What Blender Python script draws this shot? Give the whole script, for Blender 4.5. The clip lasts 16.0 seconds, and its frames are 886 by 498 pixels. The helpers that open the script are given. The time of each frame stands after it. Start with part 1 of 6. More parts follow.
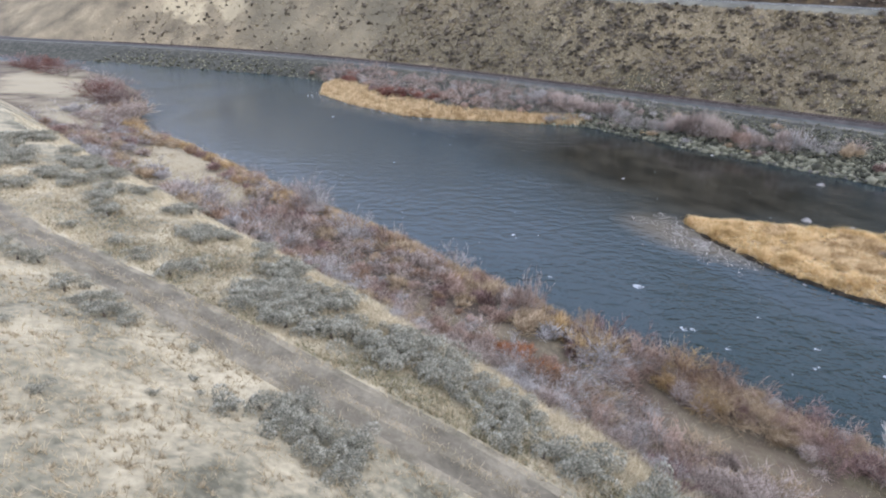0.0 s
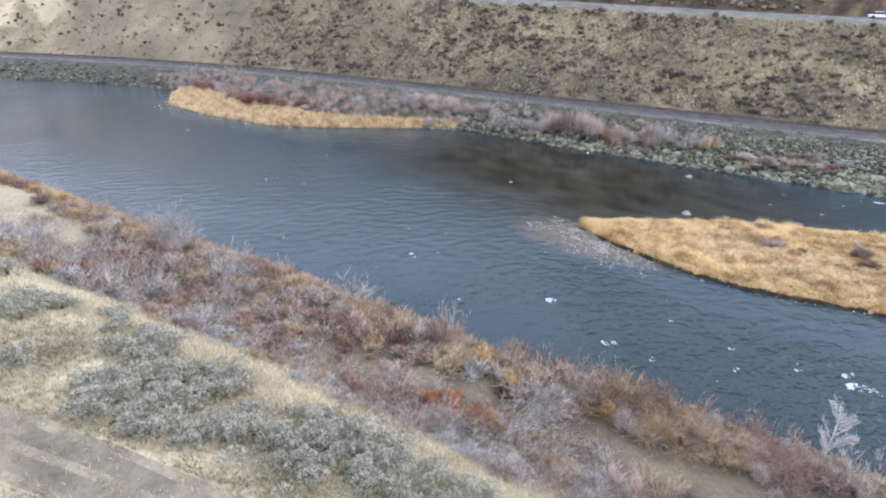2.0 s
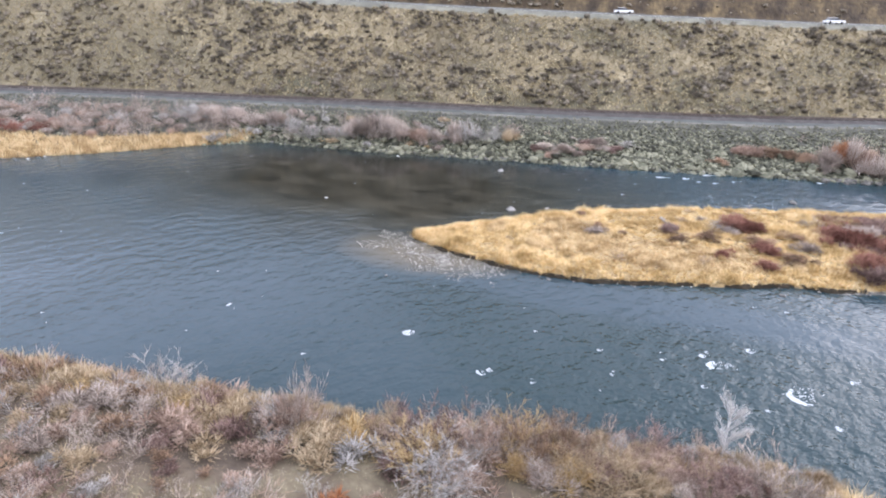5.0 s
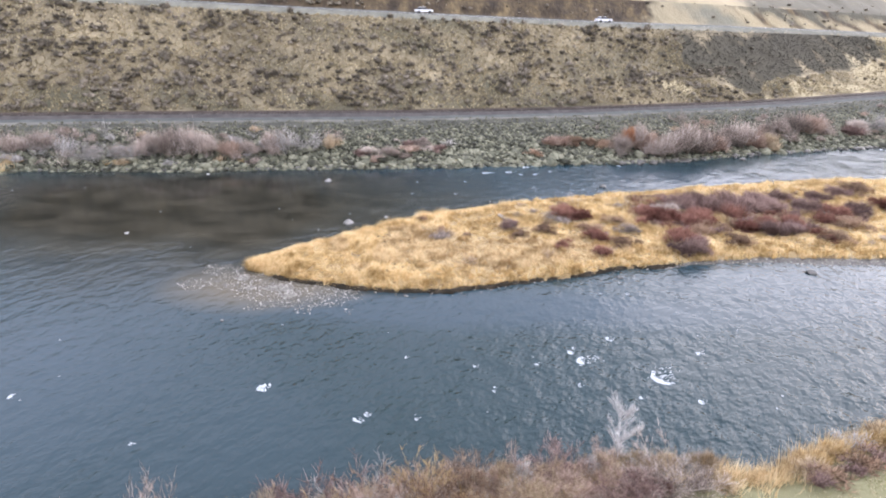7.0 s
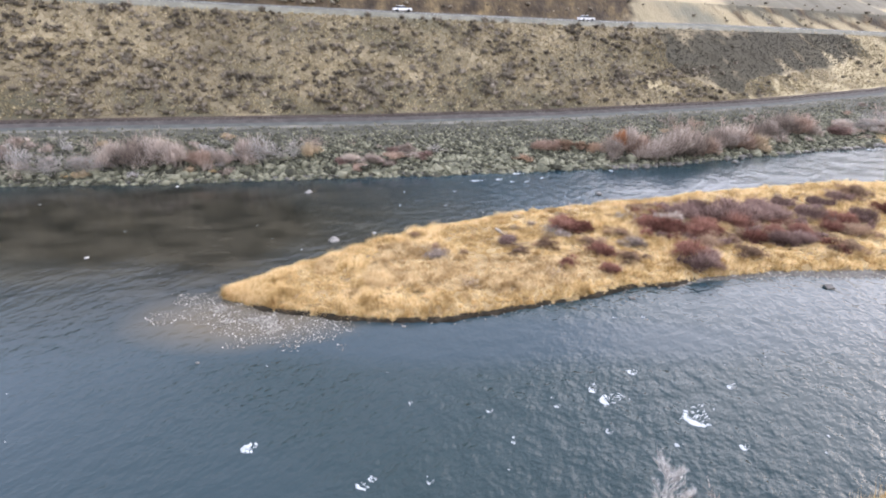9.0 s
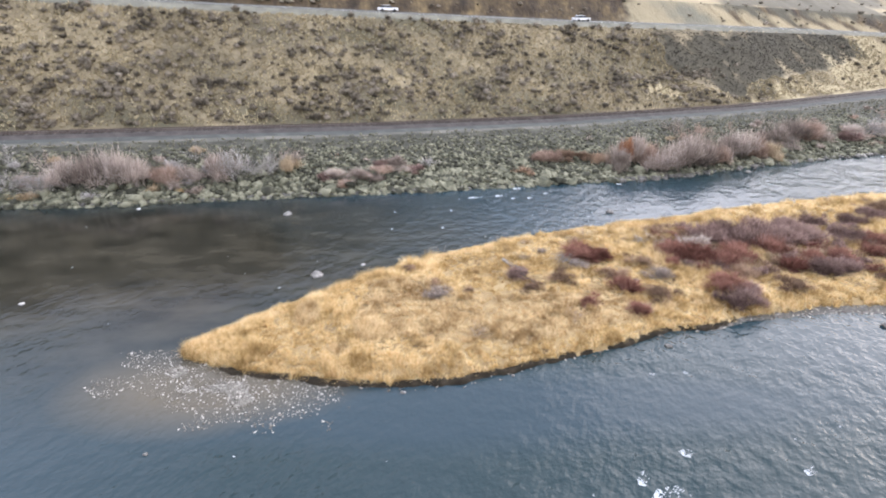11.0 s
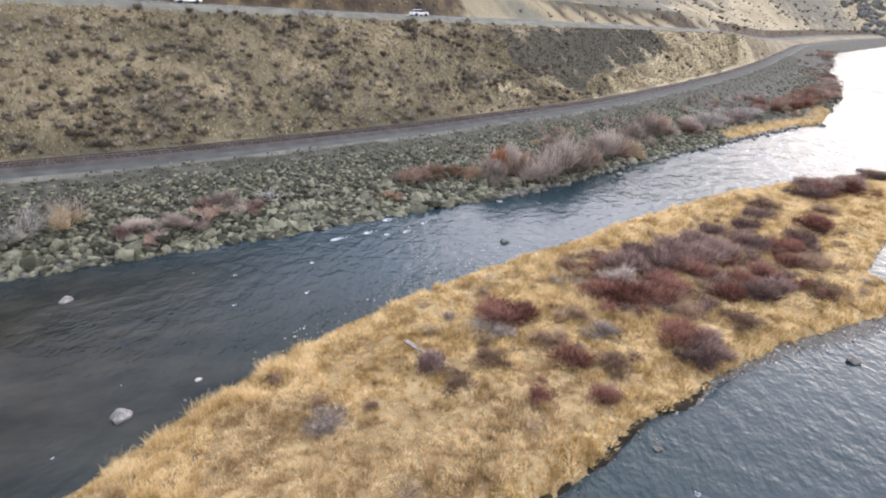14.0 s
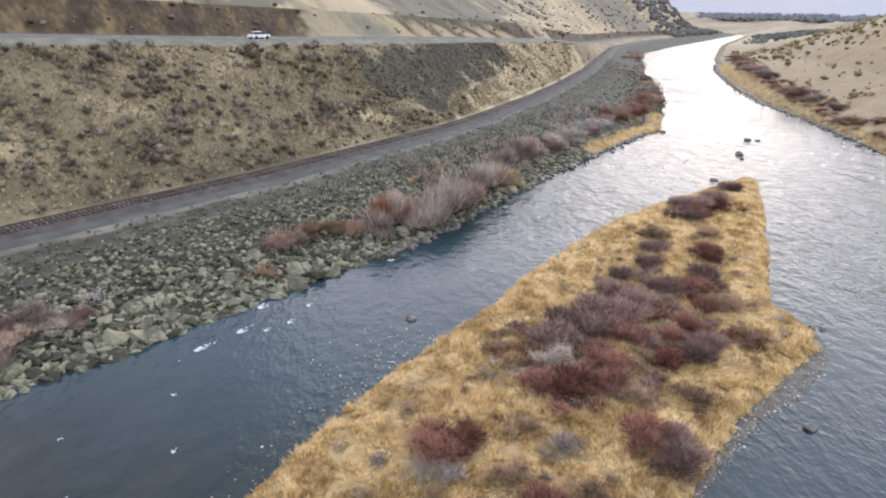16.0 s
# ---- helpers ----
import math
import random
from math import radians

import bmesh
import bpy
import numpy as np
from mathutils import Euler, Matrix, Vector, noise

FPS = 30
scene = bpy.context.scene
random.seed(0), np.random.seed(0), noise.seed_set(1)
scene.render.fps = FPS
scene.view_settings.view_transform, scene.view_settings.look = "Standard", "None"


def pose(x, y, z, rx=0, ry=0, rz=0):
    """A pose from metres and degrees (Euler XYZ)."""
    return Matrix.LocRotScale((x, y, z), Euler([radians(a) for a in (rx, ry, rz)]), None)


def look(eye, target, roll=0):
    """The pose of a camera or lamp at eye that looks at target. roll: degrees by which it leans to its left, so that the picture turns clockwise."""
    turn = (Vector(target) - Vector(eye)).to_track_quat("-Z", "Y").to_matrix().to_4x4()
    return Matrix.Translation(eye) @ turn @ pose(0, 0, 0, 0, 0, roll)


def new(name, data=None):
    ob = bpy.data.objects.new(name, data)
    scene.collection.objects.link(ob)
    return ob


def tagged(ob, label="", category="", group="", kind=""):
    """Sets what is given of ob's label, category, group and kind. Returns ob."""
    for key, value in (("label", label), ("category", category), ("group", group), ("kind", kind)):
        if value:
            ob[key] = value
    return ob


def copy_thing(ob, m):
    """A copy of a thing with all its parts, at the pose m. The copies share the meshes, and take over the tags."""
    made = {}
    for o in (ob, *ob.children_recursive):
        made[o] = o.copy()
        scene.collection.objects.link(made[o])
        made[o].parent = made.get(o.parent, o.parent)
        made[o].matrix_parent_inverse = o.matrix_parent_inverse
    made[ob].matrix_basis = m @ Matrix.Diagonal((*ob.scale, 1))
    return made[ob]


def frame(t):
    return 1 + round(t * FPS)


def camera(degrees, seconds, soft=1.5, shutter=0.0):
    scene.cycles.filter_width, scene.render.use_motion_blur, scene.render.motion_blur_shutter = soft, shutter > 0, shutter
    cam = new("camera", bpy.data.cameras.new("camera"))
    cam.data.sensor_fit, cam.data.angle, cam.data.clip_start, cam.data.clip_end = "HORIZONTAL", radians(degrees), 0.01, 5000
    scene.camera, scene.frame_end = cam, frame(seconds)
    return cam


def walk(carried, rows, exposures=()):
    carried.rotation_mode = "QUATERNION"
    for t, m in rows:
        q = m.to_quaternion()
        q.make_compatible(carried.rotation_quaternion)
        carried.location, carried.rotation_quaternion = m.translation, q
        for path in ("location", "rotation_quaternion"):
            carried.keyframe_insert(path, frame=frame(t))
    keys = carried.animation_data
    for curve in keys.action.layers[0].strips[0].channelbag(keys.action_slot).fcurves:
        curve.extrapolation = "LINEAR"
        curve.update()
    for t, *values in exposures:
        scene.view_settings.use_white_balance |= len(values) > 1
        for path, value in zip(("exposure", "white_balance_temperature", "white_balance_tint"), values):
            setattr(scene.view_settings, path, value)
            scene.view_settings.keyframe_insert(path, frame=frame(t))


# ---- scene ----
PATH = [
    (0, (33.242, -96.647, 26.358), (31.772, -95.572, 25.532), 0.8),
    (0.5, (31.613, -96.099, 26.258), (30.162, -94.996, 25.434), 0.8),
    (1, (30.039, -95.499, 26.176), (28.672, -94.291, 25.354), 1.0),
    (1.5, (28.514, -94.842, 26.107), (27.237, -93.538, 25.288), 1.1),
    (2, (26.991, -94.16, 26.071), (25.815, -92.763, 25.255), 1.3),
    (2.5, (25.551, -93.408, 25.998), (24.465, -91.939, 25.184), 1.4),
    (3, (24.218, -92.584, 25.907), (23.214, -91.057, 25.095), 1.5),
    (3.5, (22.984, -91.674, 25.741), (22.059, -90.096, 24.932), 1.4),
    (6, (18.35, -86.927, 25.178), (18.066, -85.114, 24.384), 1.3),
    (6.5, (17.426, -85.813, 25.199), (17.303, -83.98, 24.407), 1.4),
    (7, (16.575, -84.704, 25.265), (16.609, -82.866, 24.476), 1.5),
    (7.5, (15.879, -83.52, 25.332), (15.991, -81.686, 24.543), 1.5),
    (8, (15.311, -82.241, 25.386), (15.431, -80.407, 24.597), 1.5),
    (8.5, (14.822, -80.858, 25.384), (14.947, -79.025, 24.594), 1.5),
    (9, (14.463, -79.207, 25.367), (14.586, -77.375, 24.574), 1.5),
    (11.5, (13.292, -67.264, 25.178), (13.479, -65.437, 24.387), 1.5),
    (12, (13.094, -64.323, 25.135), (13.31, -62.5, 24.342), 1.6),
    (12.5, (12.711, -61.218, 24.872), (13.197, -59.446, 24.081), 1.9),
    (13, (12.594, -58.126, 24.463), (13.321, -56.436, 23.679), 2.0),
    (13.5, (12.712, -55.004, 24.266), (13.443, -53.315, 23.485), 1.9),
    (14, (12.934, -51.976, 24.233), (13.662, -50.286, 23.449), 1.9),
    (14.5, (13.279, -48.898, 24.614), (14.007, -47.208, 23.83), 2.0),
    (15, (13.75, -45.773, 25.366), (14.479, -44.084, 24.584), 1.9),
    (15.5, (14.241, -42.592, 26.337), (15.082, -40.952, 25.561), 1.7),
    (16, (14.807, -39.429, 27.354), (15.971, -37.991, 26.594), 1.4),
]
cam = camera(76.4, 16.0, soft=2.0)
EXPOSURES = [(0.0, 1.23, 5740, 17), (1.5, 1.47, 5710, 17), (3.5, 1.72, 5780, 17), (6.0, 1.84, 6110, 18), (7.0, 1.78, 6100, 19), (9.0, 1.70, 6170, 18),
             (11.5, 1.68, 6210, 16), (12.5, 1.61, 6260, 16), (13.5, 1.37, 6240, 17), (14.5, 1.36, 6220, 16), (15.5, 1.35, 6190, 16), (16.0, 1.20, 6200, 16)]
walk(cam, [(t, look(eye, target, roll)) for t, eye, target, roll in PATH], EXPOSURES)

# ---- world, sun ----
SUN_AZ, SUN_EL = 62.0, 17.0        # degrees from +y towards +x, degrees up
world = bpy.data.worlds.new("sky")
scene.world = world
world.use_nodes = True
wn = world.node_tree.nodes
sky = wn.new("ShaderNodeTexSky")
sky.sky_type = "NISHITA"
sky.sun_disc = False
sky.sun_elevation = radians(SUN_EL)
sky.sun_rotation = radians(SUN_AZ)
sky.air_density, sky.dust_density, sky.ozone_density = 1.0, 1.2, 1.2
wn["Background"].inputs["Strength"].default_value = 0.12
veil = wn.new("ShaderNodeMix")          # thin high cloud over the whole sky
veil.data_type = "RGBA"
veil.inputs["Factor"].default_value = 0.80
veil.inputs[7].default_value = (7.9, 8.1, 8.75, 1)
world.node_tree.links.new(sky.outputs["Color"], veil.inputs[6])
world.node_tree.links.new(veil.outputs[2], wn["Background"].inputs["Color"])
sun = new("sun", bpy.data.lights.new("sun", "SUN"))
sun.data.energy, sun.data.angle, sun.data.color = 0.8, radians(80.0), (1.0, 0.91, 0.80)
a, e = radians(SUN_AZ), radians(SUN_EL)
sun.matrix_world = look((math.sin(a) * math.cos(e) * 500, math.cos(a) * math.cos(e) * 500, math.sin(e) * 500), (0, 0, 0))


# ---- materials ----
def material(name, stops, scale=1.0, fine=8.0, rough=0.9, bump=0.3, per=None, metal=0.0, stretch=(1, 1, 1), spec=0.3, depth=0.03, each=0.55, span=0.22):
    """A surface of several colours, mixed by coarse and fine noise; per: 'object', 'island' or 'both' shifts each piece."""
    m = bpy.data.materials.new(name)
    m.use_nodes = True
    n, l = m.node_tree.nodes, m.node_tree.links
    b = n["Principled BSDF"]
    b.inputs["Roughness"].default_value, b.inputs["Metallic"].default_value = rough, metal
    b.inputs["Specular IOR Level"].default_value = spec
    tc, mp = n.new("ShaderNodeTexCoord"), n.new("ShaderNodeMapping")
    mp.inputs["Scale"].default_value = stretch
    l.new(tc.outputs["Object"], mp.inputs["Vector"])
    n1, n2 = n.new("ShaderNodeTexNoise"), n.new("ShaderNodeTexNoise")
    n1.inputs["Scale"].default_value, n1.inputs["Detail"].default_value = scale, 5
    n2.inputs["Scale"].default_value, n2.inputs["Detail"].default_value = scale * fine, 4
    for q in (n1, n2):
        l.new(mp.outputs["Vector"], q.inputs["Vector"])
    mixed = n.new("ShaderNodeMath")
    mixed.operation = "MULTIPLY_ADD"
    l.new(n2.outputs["Fac"], mixed.inputs[0])
    mixed.inputs[1].default_value = 0.45
    l.new(n1.outputs["Fac"], mixed.inputs[2])
    last = mixed
    shift = -0.225
    if per:
        src = n.new("ShaderNodeObjectInfo") if per == "object" else n.new("ShaderNodeNewGeometry")
        if per == "both":
            own, ea = n.new("ShaderNodeObjectInfo"), n.new("ShaderNodeMath")
            ea.operation = "MULTIPLY_ADD"
            l.new(own.outputs["Random"], ea.inputs[0])
            ea.inputs[1].default_value = 0.4
            l.new(last.outputs[0], ea.inputs[2])
            last, shift = ea, shift - 0.2
        ad = n.new("ShaderNodeMath")
        ad.operation = "MULTIPLY_ADD"
        l.new(src.outputs["Random" if per == "object" else "Random Per Island"], ad.inputs[0])
        ad.inputs[1].default_value = each
        l.new(last.outputs[0], ad.inputs[2])
        last, shift = ad, shift - each / 2
    off = n.new("ShaderNodeMath")
    off.inputs[1].default_value = shift
    l.new(last.outputs[0], off.inputs[0])
    ramp = n.new("ShaderNodeValToRGB")
    lo, hi = 0.5 - span, 0.5 + span
    while len(ramp.color_ramp.elements) < len(stops):
        ramp.color_ramp.elements.new(0.5)
    for k, c in enumerate(stops):
        ramp.color_ramp.elements[k].position = lo + (hi - lo) * k / max(1, len(stops) - 1)
        ramp.color_ramp.elements[k].color = (*c, 1)
    l.new(off.outputs[0], ramp.inputs["Fac"])
    l.new(ramp.outputs["Color"], b.inputs["Base Color"])
    if bump:
        bp = n.new("ShaderNodeBump")
        bp.inputs["Strength"].default_value, bp.inputs["Distance"].default_value = bump, depth
        l.new(n2.outputs["Fac"], bp.inputs["Height"])
        l.new(bp.outputs["Normal"], b.inputs["Normal"])
    return m


def add_patches(m, spots, colour, edge=0.2, most=0.85):
    """Bare or stony patches with their own outline: spots of (x, y, radius along x, radius along y) on the ground."""
    n, l = m.node_tree.nodes, m.node_tree.links
    b = n["Principled BSDF"]
    base = b.inputs["Base Color"].links[0].from_socket
    tc = n.new("ShaderNodeTexCoord")
    wob = n.new("ShaderNodeTexNoise")
    wob.inputs["Scale"].default_value, wob.inputs["Detail"].default_value = 0.12, 6
    l.new(tc.outputs["Object"], wob.inputs["Vector"])
    best = None
    for x, y, rx, ry in spots:
        mp, ln = n.new("ShaderNodeMapping"), n.new("ShaderNodeVectorMath")
        mp.inputs["Location"].default_value = (-x / rx, -y / ry, 0)
        mp.inputs["Scale"].default_value = (1 / rx, 1 / ry, 0)
        l.new(tc.outputs["Object"], mp.inputs["Vector"])
        ln.operation = "LENGTH"
        l.new(mp.outputs["Vector"], ln.inputs[0])
        if best is None:
            best = ln.outputs["Value"]
        else:
            mn = n.new("ShaderNodeMath")
            mn.operation = "MINIMUM"
            l.new(best, mn.inputs[0])
            l.new(ln.outputs["Value"], mn.inputs[1])
            best = mn.outputs[0]
    ad = n.new("ShaderNodeMath")
    ad.operation = "MULTIPLY_ADD"
    l.new(wob.outputs["Fac"], ad.inputs[0])
    ad.inputs[1].default_value = 2.2
    l.new(best, ad.inputs[2])
    mr = n.new("ShaderNodeMapRange")
    mr.inputs["From Min"].default_value, mr.inputs["From Max"].default_value = 2.05 - edge, 2.05 + edge
    mr.inputs["To Min"].default_value, mr.inputs["To Max"].default_value = most, 0.0
    l.new(ad.outputs[0], mr.inputs["Value"])
    mx = n.new("ShaderNodeMix")
    mx.data_type = "RGBA"
    l.new(mr.outputs["Result"], mx.inputs["Factor"])
    l.new(base, mx.inputs[6])
    mx.inputs[7].default_value = (*colour, 1)
    l.new(mx.outputs[2], b.inputs["Base Color"])


M = {}
M["near_grass"] = material("pale_dry_grass", [(0.12, 0.113, 0.077), (0.19, 0.176, 0.12), (0.275, 0.245, 0.165), (0.36, 0.315, 0.21), (0.44, 0.385, 0.26)], 0.22, 12, bump=0.9, depth=0.14, span=0.16)
add_patches(M["near_grass"], [(330, 30, 190, 140), (240, -40, 120, 80), (600, 150, 260, 200)], (0.215, 0.168, 0.10), 0.5, 0.9)
M["track"] = material("dirt_track", [(0.084, 0.074, 0.052), (0.142, 0.125, 0.089), (0.222, 0.196, 0.141)], 0.45, 9, bump=0.6, depth=0.08)
M["track_mid"] = material("grassy_track_middle", [(0.12, 0.107, 0.073), (0.19, 0.167, 0.117), (0.285, 0.25, 0.175)], 0.6, 9, bump=0.7, depth=0.08)
# brown litter, darkened in colour for the shade beneath the thicket
M["flood"] = material("shaded_floodplain_litter", [(0.06, 0.045, 0.032), (0.105, 0.08, 0.056), (0.135, 0.112, 0.072), (0.20, 0.165, 0.108)], 0.18, 14, bump=0.7, depth=0.1)
add_patches(M["flood"], [(41, -61, 10, 4.5), (58, -57, 12, 5)], (0.17, 0.165, 0.085))
add_patches(M["flood"], [(-63, -80, 15, 5), (-46, -77, 9, 3.5), (-165, -90, 36, 13), (-112, -88, 16, 6)], (0.34, 0.295, 0.195), 0.3, 0.85)
M["bed"] = material("riverbed", [(0.05, 0.05, 0.04), (0.10, 0.09, 0.07)], 0.5, 6)
# bank soil, its colour darkened for the shaded gaps between the stones
M["riprap_soil"] = material("shaded_stony_bank_soil", [(0.026, 0.026, 0.019), (0.052, 0.052, 0.039), (0.095, 0.092, 0.07)], 0.5, 9, bump=0.8, depth=0.1)
M["shoulder"] = material("pale_gravel_shoulder", [(0.065, 0.065, 0.054), (0.105, 0.103, 0.086), (0.165, 0.158, 0.13)], 0.25, 14, bump=0.5)
M["gravel"] = material("dark_gravel", [(0.035, 0.039, 0.036), (0.055, 0.06, 0.055), (0.084, 0.09, 0.082)], 0.4, 20, bump=0.5)
M["ballast"] = material("railway_ballast", [(0.034, 0.030, 0.028), (0.054, 0.047, 0.043), (0.082, 0.072, 0.065)], 0.6, 20, bump=0.8)
M["hill"] = material("sagebrush_hillside_soil", [(0.105, 0.088, 0.055), (0.165, 0.136, 0.085), (0.225, 0.185, 0.114), (0.31, 0.257, 0.16)], 0.09, 18, bump=0.8, depth=0.12)
add_patches(M["hill"], [(66, 66, 7, 3), (75, 66, 6, 2.4), (49.5, 55, 5, 3), (41, 47, 5, 2.2), (-34, 31, 6, 2.6), (-8, 51, 7, 3), (-15, 40, 5, 3), (20, 52, 6, 3), (10, 41, 6, 2.4), (57, 60, 6, 3)], (0.105, 0.096, 0.064), 0.8, 0.6)
add_patches(M["hill"], [(150, 97.5, 15, 7), (162, 93, 22, 4), (178, 110, 22, 9), (212, 128, 28, 10), (252, 156, 28, 11), (-270, -28, 30, 8), (-236, -16, 16, 6), (114, 75.3, 5, 2.2), (122, 79, 6, 2.4), (100, 65.3, 9, 1.8), (138, 84, 12, 2.6), (120, 73.5, 14, 2.4), (172, 106, 16, 6), (200, 122, 18, 6), (235, 146, 20, 7), (92, 70, 5, 2.2), (76, 60, 8, 2.2)], (0.42, 0.355, 0.22), 0.22, 0.9)
add_patches(M["hill"], [(87, 74.5, 7, 6.5), (96, 75, 9, 10), (105, 79, 9, 9), (114, 85.5, 9, 9), (124, 92, 9, 8), (135, 98, 10, 7), (146, 105, 9, 6), (157, 109, 9, 4), (98, 69, 6, 4.5), (80, 70, 6, 3.5)], (0.04, 0.036, 0.023), 0.16, 0.93)
add_patches(M["hill"], [(-150, 12, 60, 10), (-95, 24, 34, 9), (-210, -8, 40, 9)], (0.13, 0.118, 0.078), 0.8, 0.55)
add_patches(M["hill"], [(-52, 26, 12, 2.2), (-30, 30, 11, 2.0), (-8, 33.5, 10, 2.4), (8, 36, 9, 2.0), (22, 39.5, 9, 3.0), (36, 43, 8, 2.2), (48, 46, 7, 2.4), (30, 47, 6, 3.5), (8, 53, 8, 3), (18, 60, 9, 2.5)], (0.07, 0.067, 0.042), 0.5, 0.75)
M["verge"] = material("gravelly_road_verge", [(0.08, 0.08, 0.062), (0.128, 0.126, 0.098), (0.19, 0.183, 0.14)], 0.3, 12, bump=0.6, depth=0.08)
M["asphalt"] = material("worn_asphalt", [(0.058, 0.06, 0.054), (0.077, 0.079, 0.071), (0.10, 0.103, 0.092)], 0.15, 30, bump=0.2)
M["cut"] = material("brown_roadside_cutting", [(0.022, 0.016, 0.010), (0.045, 0.032, 0.019), (0.08, 0.058, 0.031), (0.15, 0.11, 0.055)], 0.3, 5, bump=0.9, depth=0.3, stretch=(0.9, 0.5, 0.5))
add_patches(M["cut"], [(97, 104, 23, 14), (240, 166, 32, 25)], (0.29, 0.248, 0.158))
add_patches(M["cut"], [(104, 104, 14, 4.5)], (0.13, 0.128, 0.098), 0.35, 0.8)
add_patches(M["cut"], [(120, 117.5, 8, 4), (130, 121.5, 11, 4.5), (144, 128, 12, 4.5), (159, 135, 13, 4.5), (174, 141, 13, 4.5), (189, 146.5, 13, 4.5)], (0.075, 0.07, 0.048), 0.25, 0.95)
add_patches(M["cut"], [(121, 111, 9, 2.2), (132, 115.5, 10, 2.2), (146, 121.5, 10, 2.2), (160, 127, 10, 2.2), (174, 132, 10, 2.2), (188, 136.5, 10, 2.2)], (0.30, 0.25, 0.152), 0.4, 0.9)
M["hill_far"] = material("dry_upper_slope", [(0.17, 0.14, 0.085), (0.28, 0.232, 0.14), (0.37, 0.31, 0.195)], 0.03, 14, bump=0.6, depth=0.2)
add_patches(M["hill_far"], [(122, 122, 9, 6), (134, 129, 13, 9), (150, 137, 15, 11), (168, 146, 15, 11), (186, 154, 15, 11), (205, 165, 14, 11), (152, 141, 42, 18), (182, 153, 30, 16), (215, 195, 40, 20), (330, 300, 50, 40), (420, 400, 70, 60), (720, 570, 220, 120), (50, 92, 15, 4), (62, 96, 15, 5), (74, 102, 12, 7), (86, 110, 7, 7), (10, 100, 30, 12), (40, 112, 40, 12)], (0.10, 0.095, 0.075))
add_patches(M["hill_far"], [(96, 116, 20, 12)], (0.32, 0.27, 0.175))

# ---- plan: the lines that run along the valley, y for each x ----
def line(*pts):
    xs, ys = [p[0] for p in pts], [p[1] for p in pts]
    return lambda x: np.interp(x, xs, ys)


SN = line((-700, -345), (-300, -132), (-243, -96), (-203, -76), (-177, -71.5), (-150, -70), (-126, -73), (-104, -78), (-90, -78.6), (-80, -75.6), (-56, -71.6), (-35, -69), (-21, -66),
          (-6, -64.5), (3, -63), (10, -63), (18, -60.5), (23, -59.8), (30, -58.6), (35, -59.3), (37, -59.3), (40, -57.5), (49, -54.5), (80, -42), (110, -29), (140, -16),
          (178, -2), (213, 26), (246, 56), (300, 93), (366, 134), (505, 210), (859, 383), (1462, 640), (3500, 1500))
SF = line((-700, -325), (-300, -114), (-243, -74), (-202, -48), (-171, -28.5), (-147, -18), (-138, -19), (-130, -23), (-119, -29), (-100, -29), (-80, -25.5), (-69, -17), (-55, -3),
          (-48, 2.5), (-25, 4.2), (-5, 7), (20, 10.3), (40, 14), (60, 17.5), (80, 25), (92, 28.5), (117, 36), (148, 44), (158, 45), (176, 55.5), (210, 75), (228, 86),
          (321, 155), (376, 191), (490, 272), (706, 367), (1462, 668), (3500, 1530))
RL = line((-700, -295), (-305, -93), (-260, -60), (-241, -47.5), (-210, -29), (-179, -13), (-150, -1.5), (-128, 5), (-101, 12), (-37, 24.5), (8, 32), (45, 41), (92, 57), (108, 64), (152, 86), (200, 113), (260, 150),
          (320, 190), (490, 303), (706, 410), (1462, 720), (3500, 1590))
HN = line((-700, -230), (-305, -48), (-260, -18), (-200, 10), (-120, 36), (-60, 46), (-20, 55), (20, 64), (60, 75), (100, 91), (150, 113), (200, 130), (230, 143), (260, 166), (330, 210), (490, 322),
          (706, 432), (1462, 745), (3500, 1620))
HZ = line((-700, 32), (-120, 27), (-60, 25.6), (-20, 24.4), (20, 23.4), (60, 22.5), (100, 21.9), (150, 21), (200, 19.8), (230, 19), (260, 17.5), (330, 14), (490, 9), (1462, 7))
TR = line((-700, -400), (-200, -150), (-60, -113), (-14, -98.8), (-8, -96.2), (4, -92), (11, -89.3), (17, -87), (22, -85.3), (50, -79), (80, -72), (110, -62), (170, -48), (236, 5),
          (352, 80), (492, 155), (859, 330), (3500, 1440))
CR = line((-700, -360), (-200, -122), (-100, -103), (-55, -95.5), (-30, -90), (-9, -85.5), (2, -83.3), (14, -81), (20, -80), (24, -79.4), (50, -72), (80, -58), (110, -46), (170, -22),
          (236, 34), (352, 110), (492, 190), (859, 365), (3500, 1475))
TZ = line((-700, 24), (-14, 10.2), (4, 10), (22, 9.2), (50, 9), (110, 9.5), (170, 11), (300, 12), (492, 8), (900, 4), (3500, 4))
CZ = line((-700, 18), (-60, 8.6), (0, 8.3), (20, 7.6), (50, 5), (90, 4), (300, 4), (900, 2.5), (3500, 2.5))
HILL = line((-700, 1), (1350, 1), (1500, 0.5), (1700, 0.05), (3500, 0.02))
# below x 320 the unseen upper slope is raised to darken the water's reflection
FARUP = line((-700, 1.7), (60, 1.7), (140, 1.35), (320, 1.2), (480, 1.5), (800, 2.2), (1400, 2.6), (3500, 2.6))
NHILL = line((-700, 1), (60, 1), (110, 1), (220, 1.25), (420, 1.3), (900, 0.5), (3500, 0.1))


def widen(x):
    return np.sqrt(1 + ((RL(x + 4) - RL(x - 4)) / 8) ** 2)


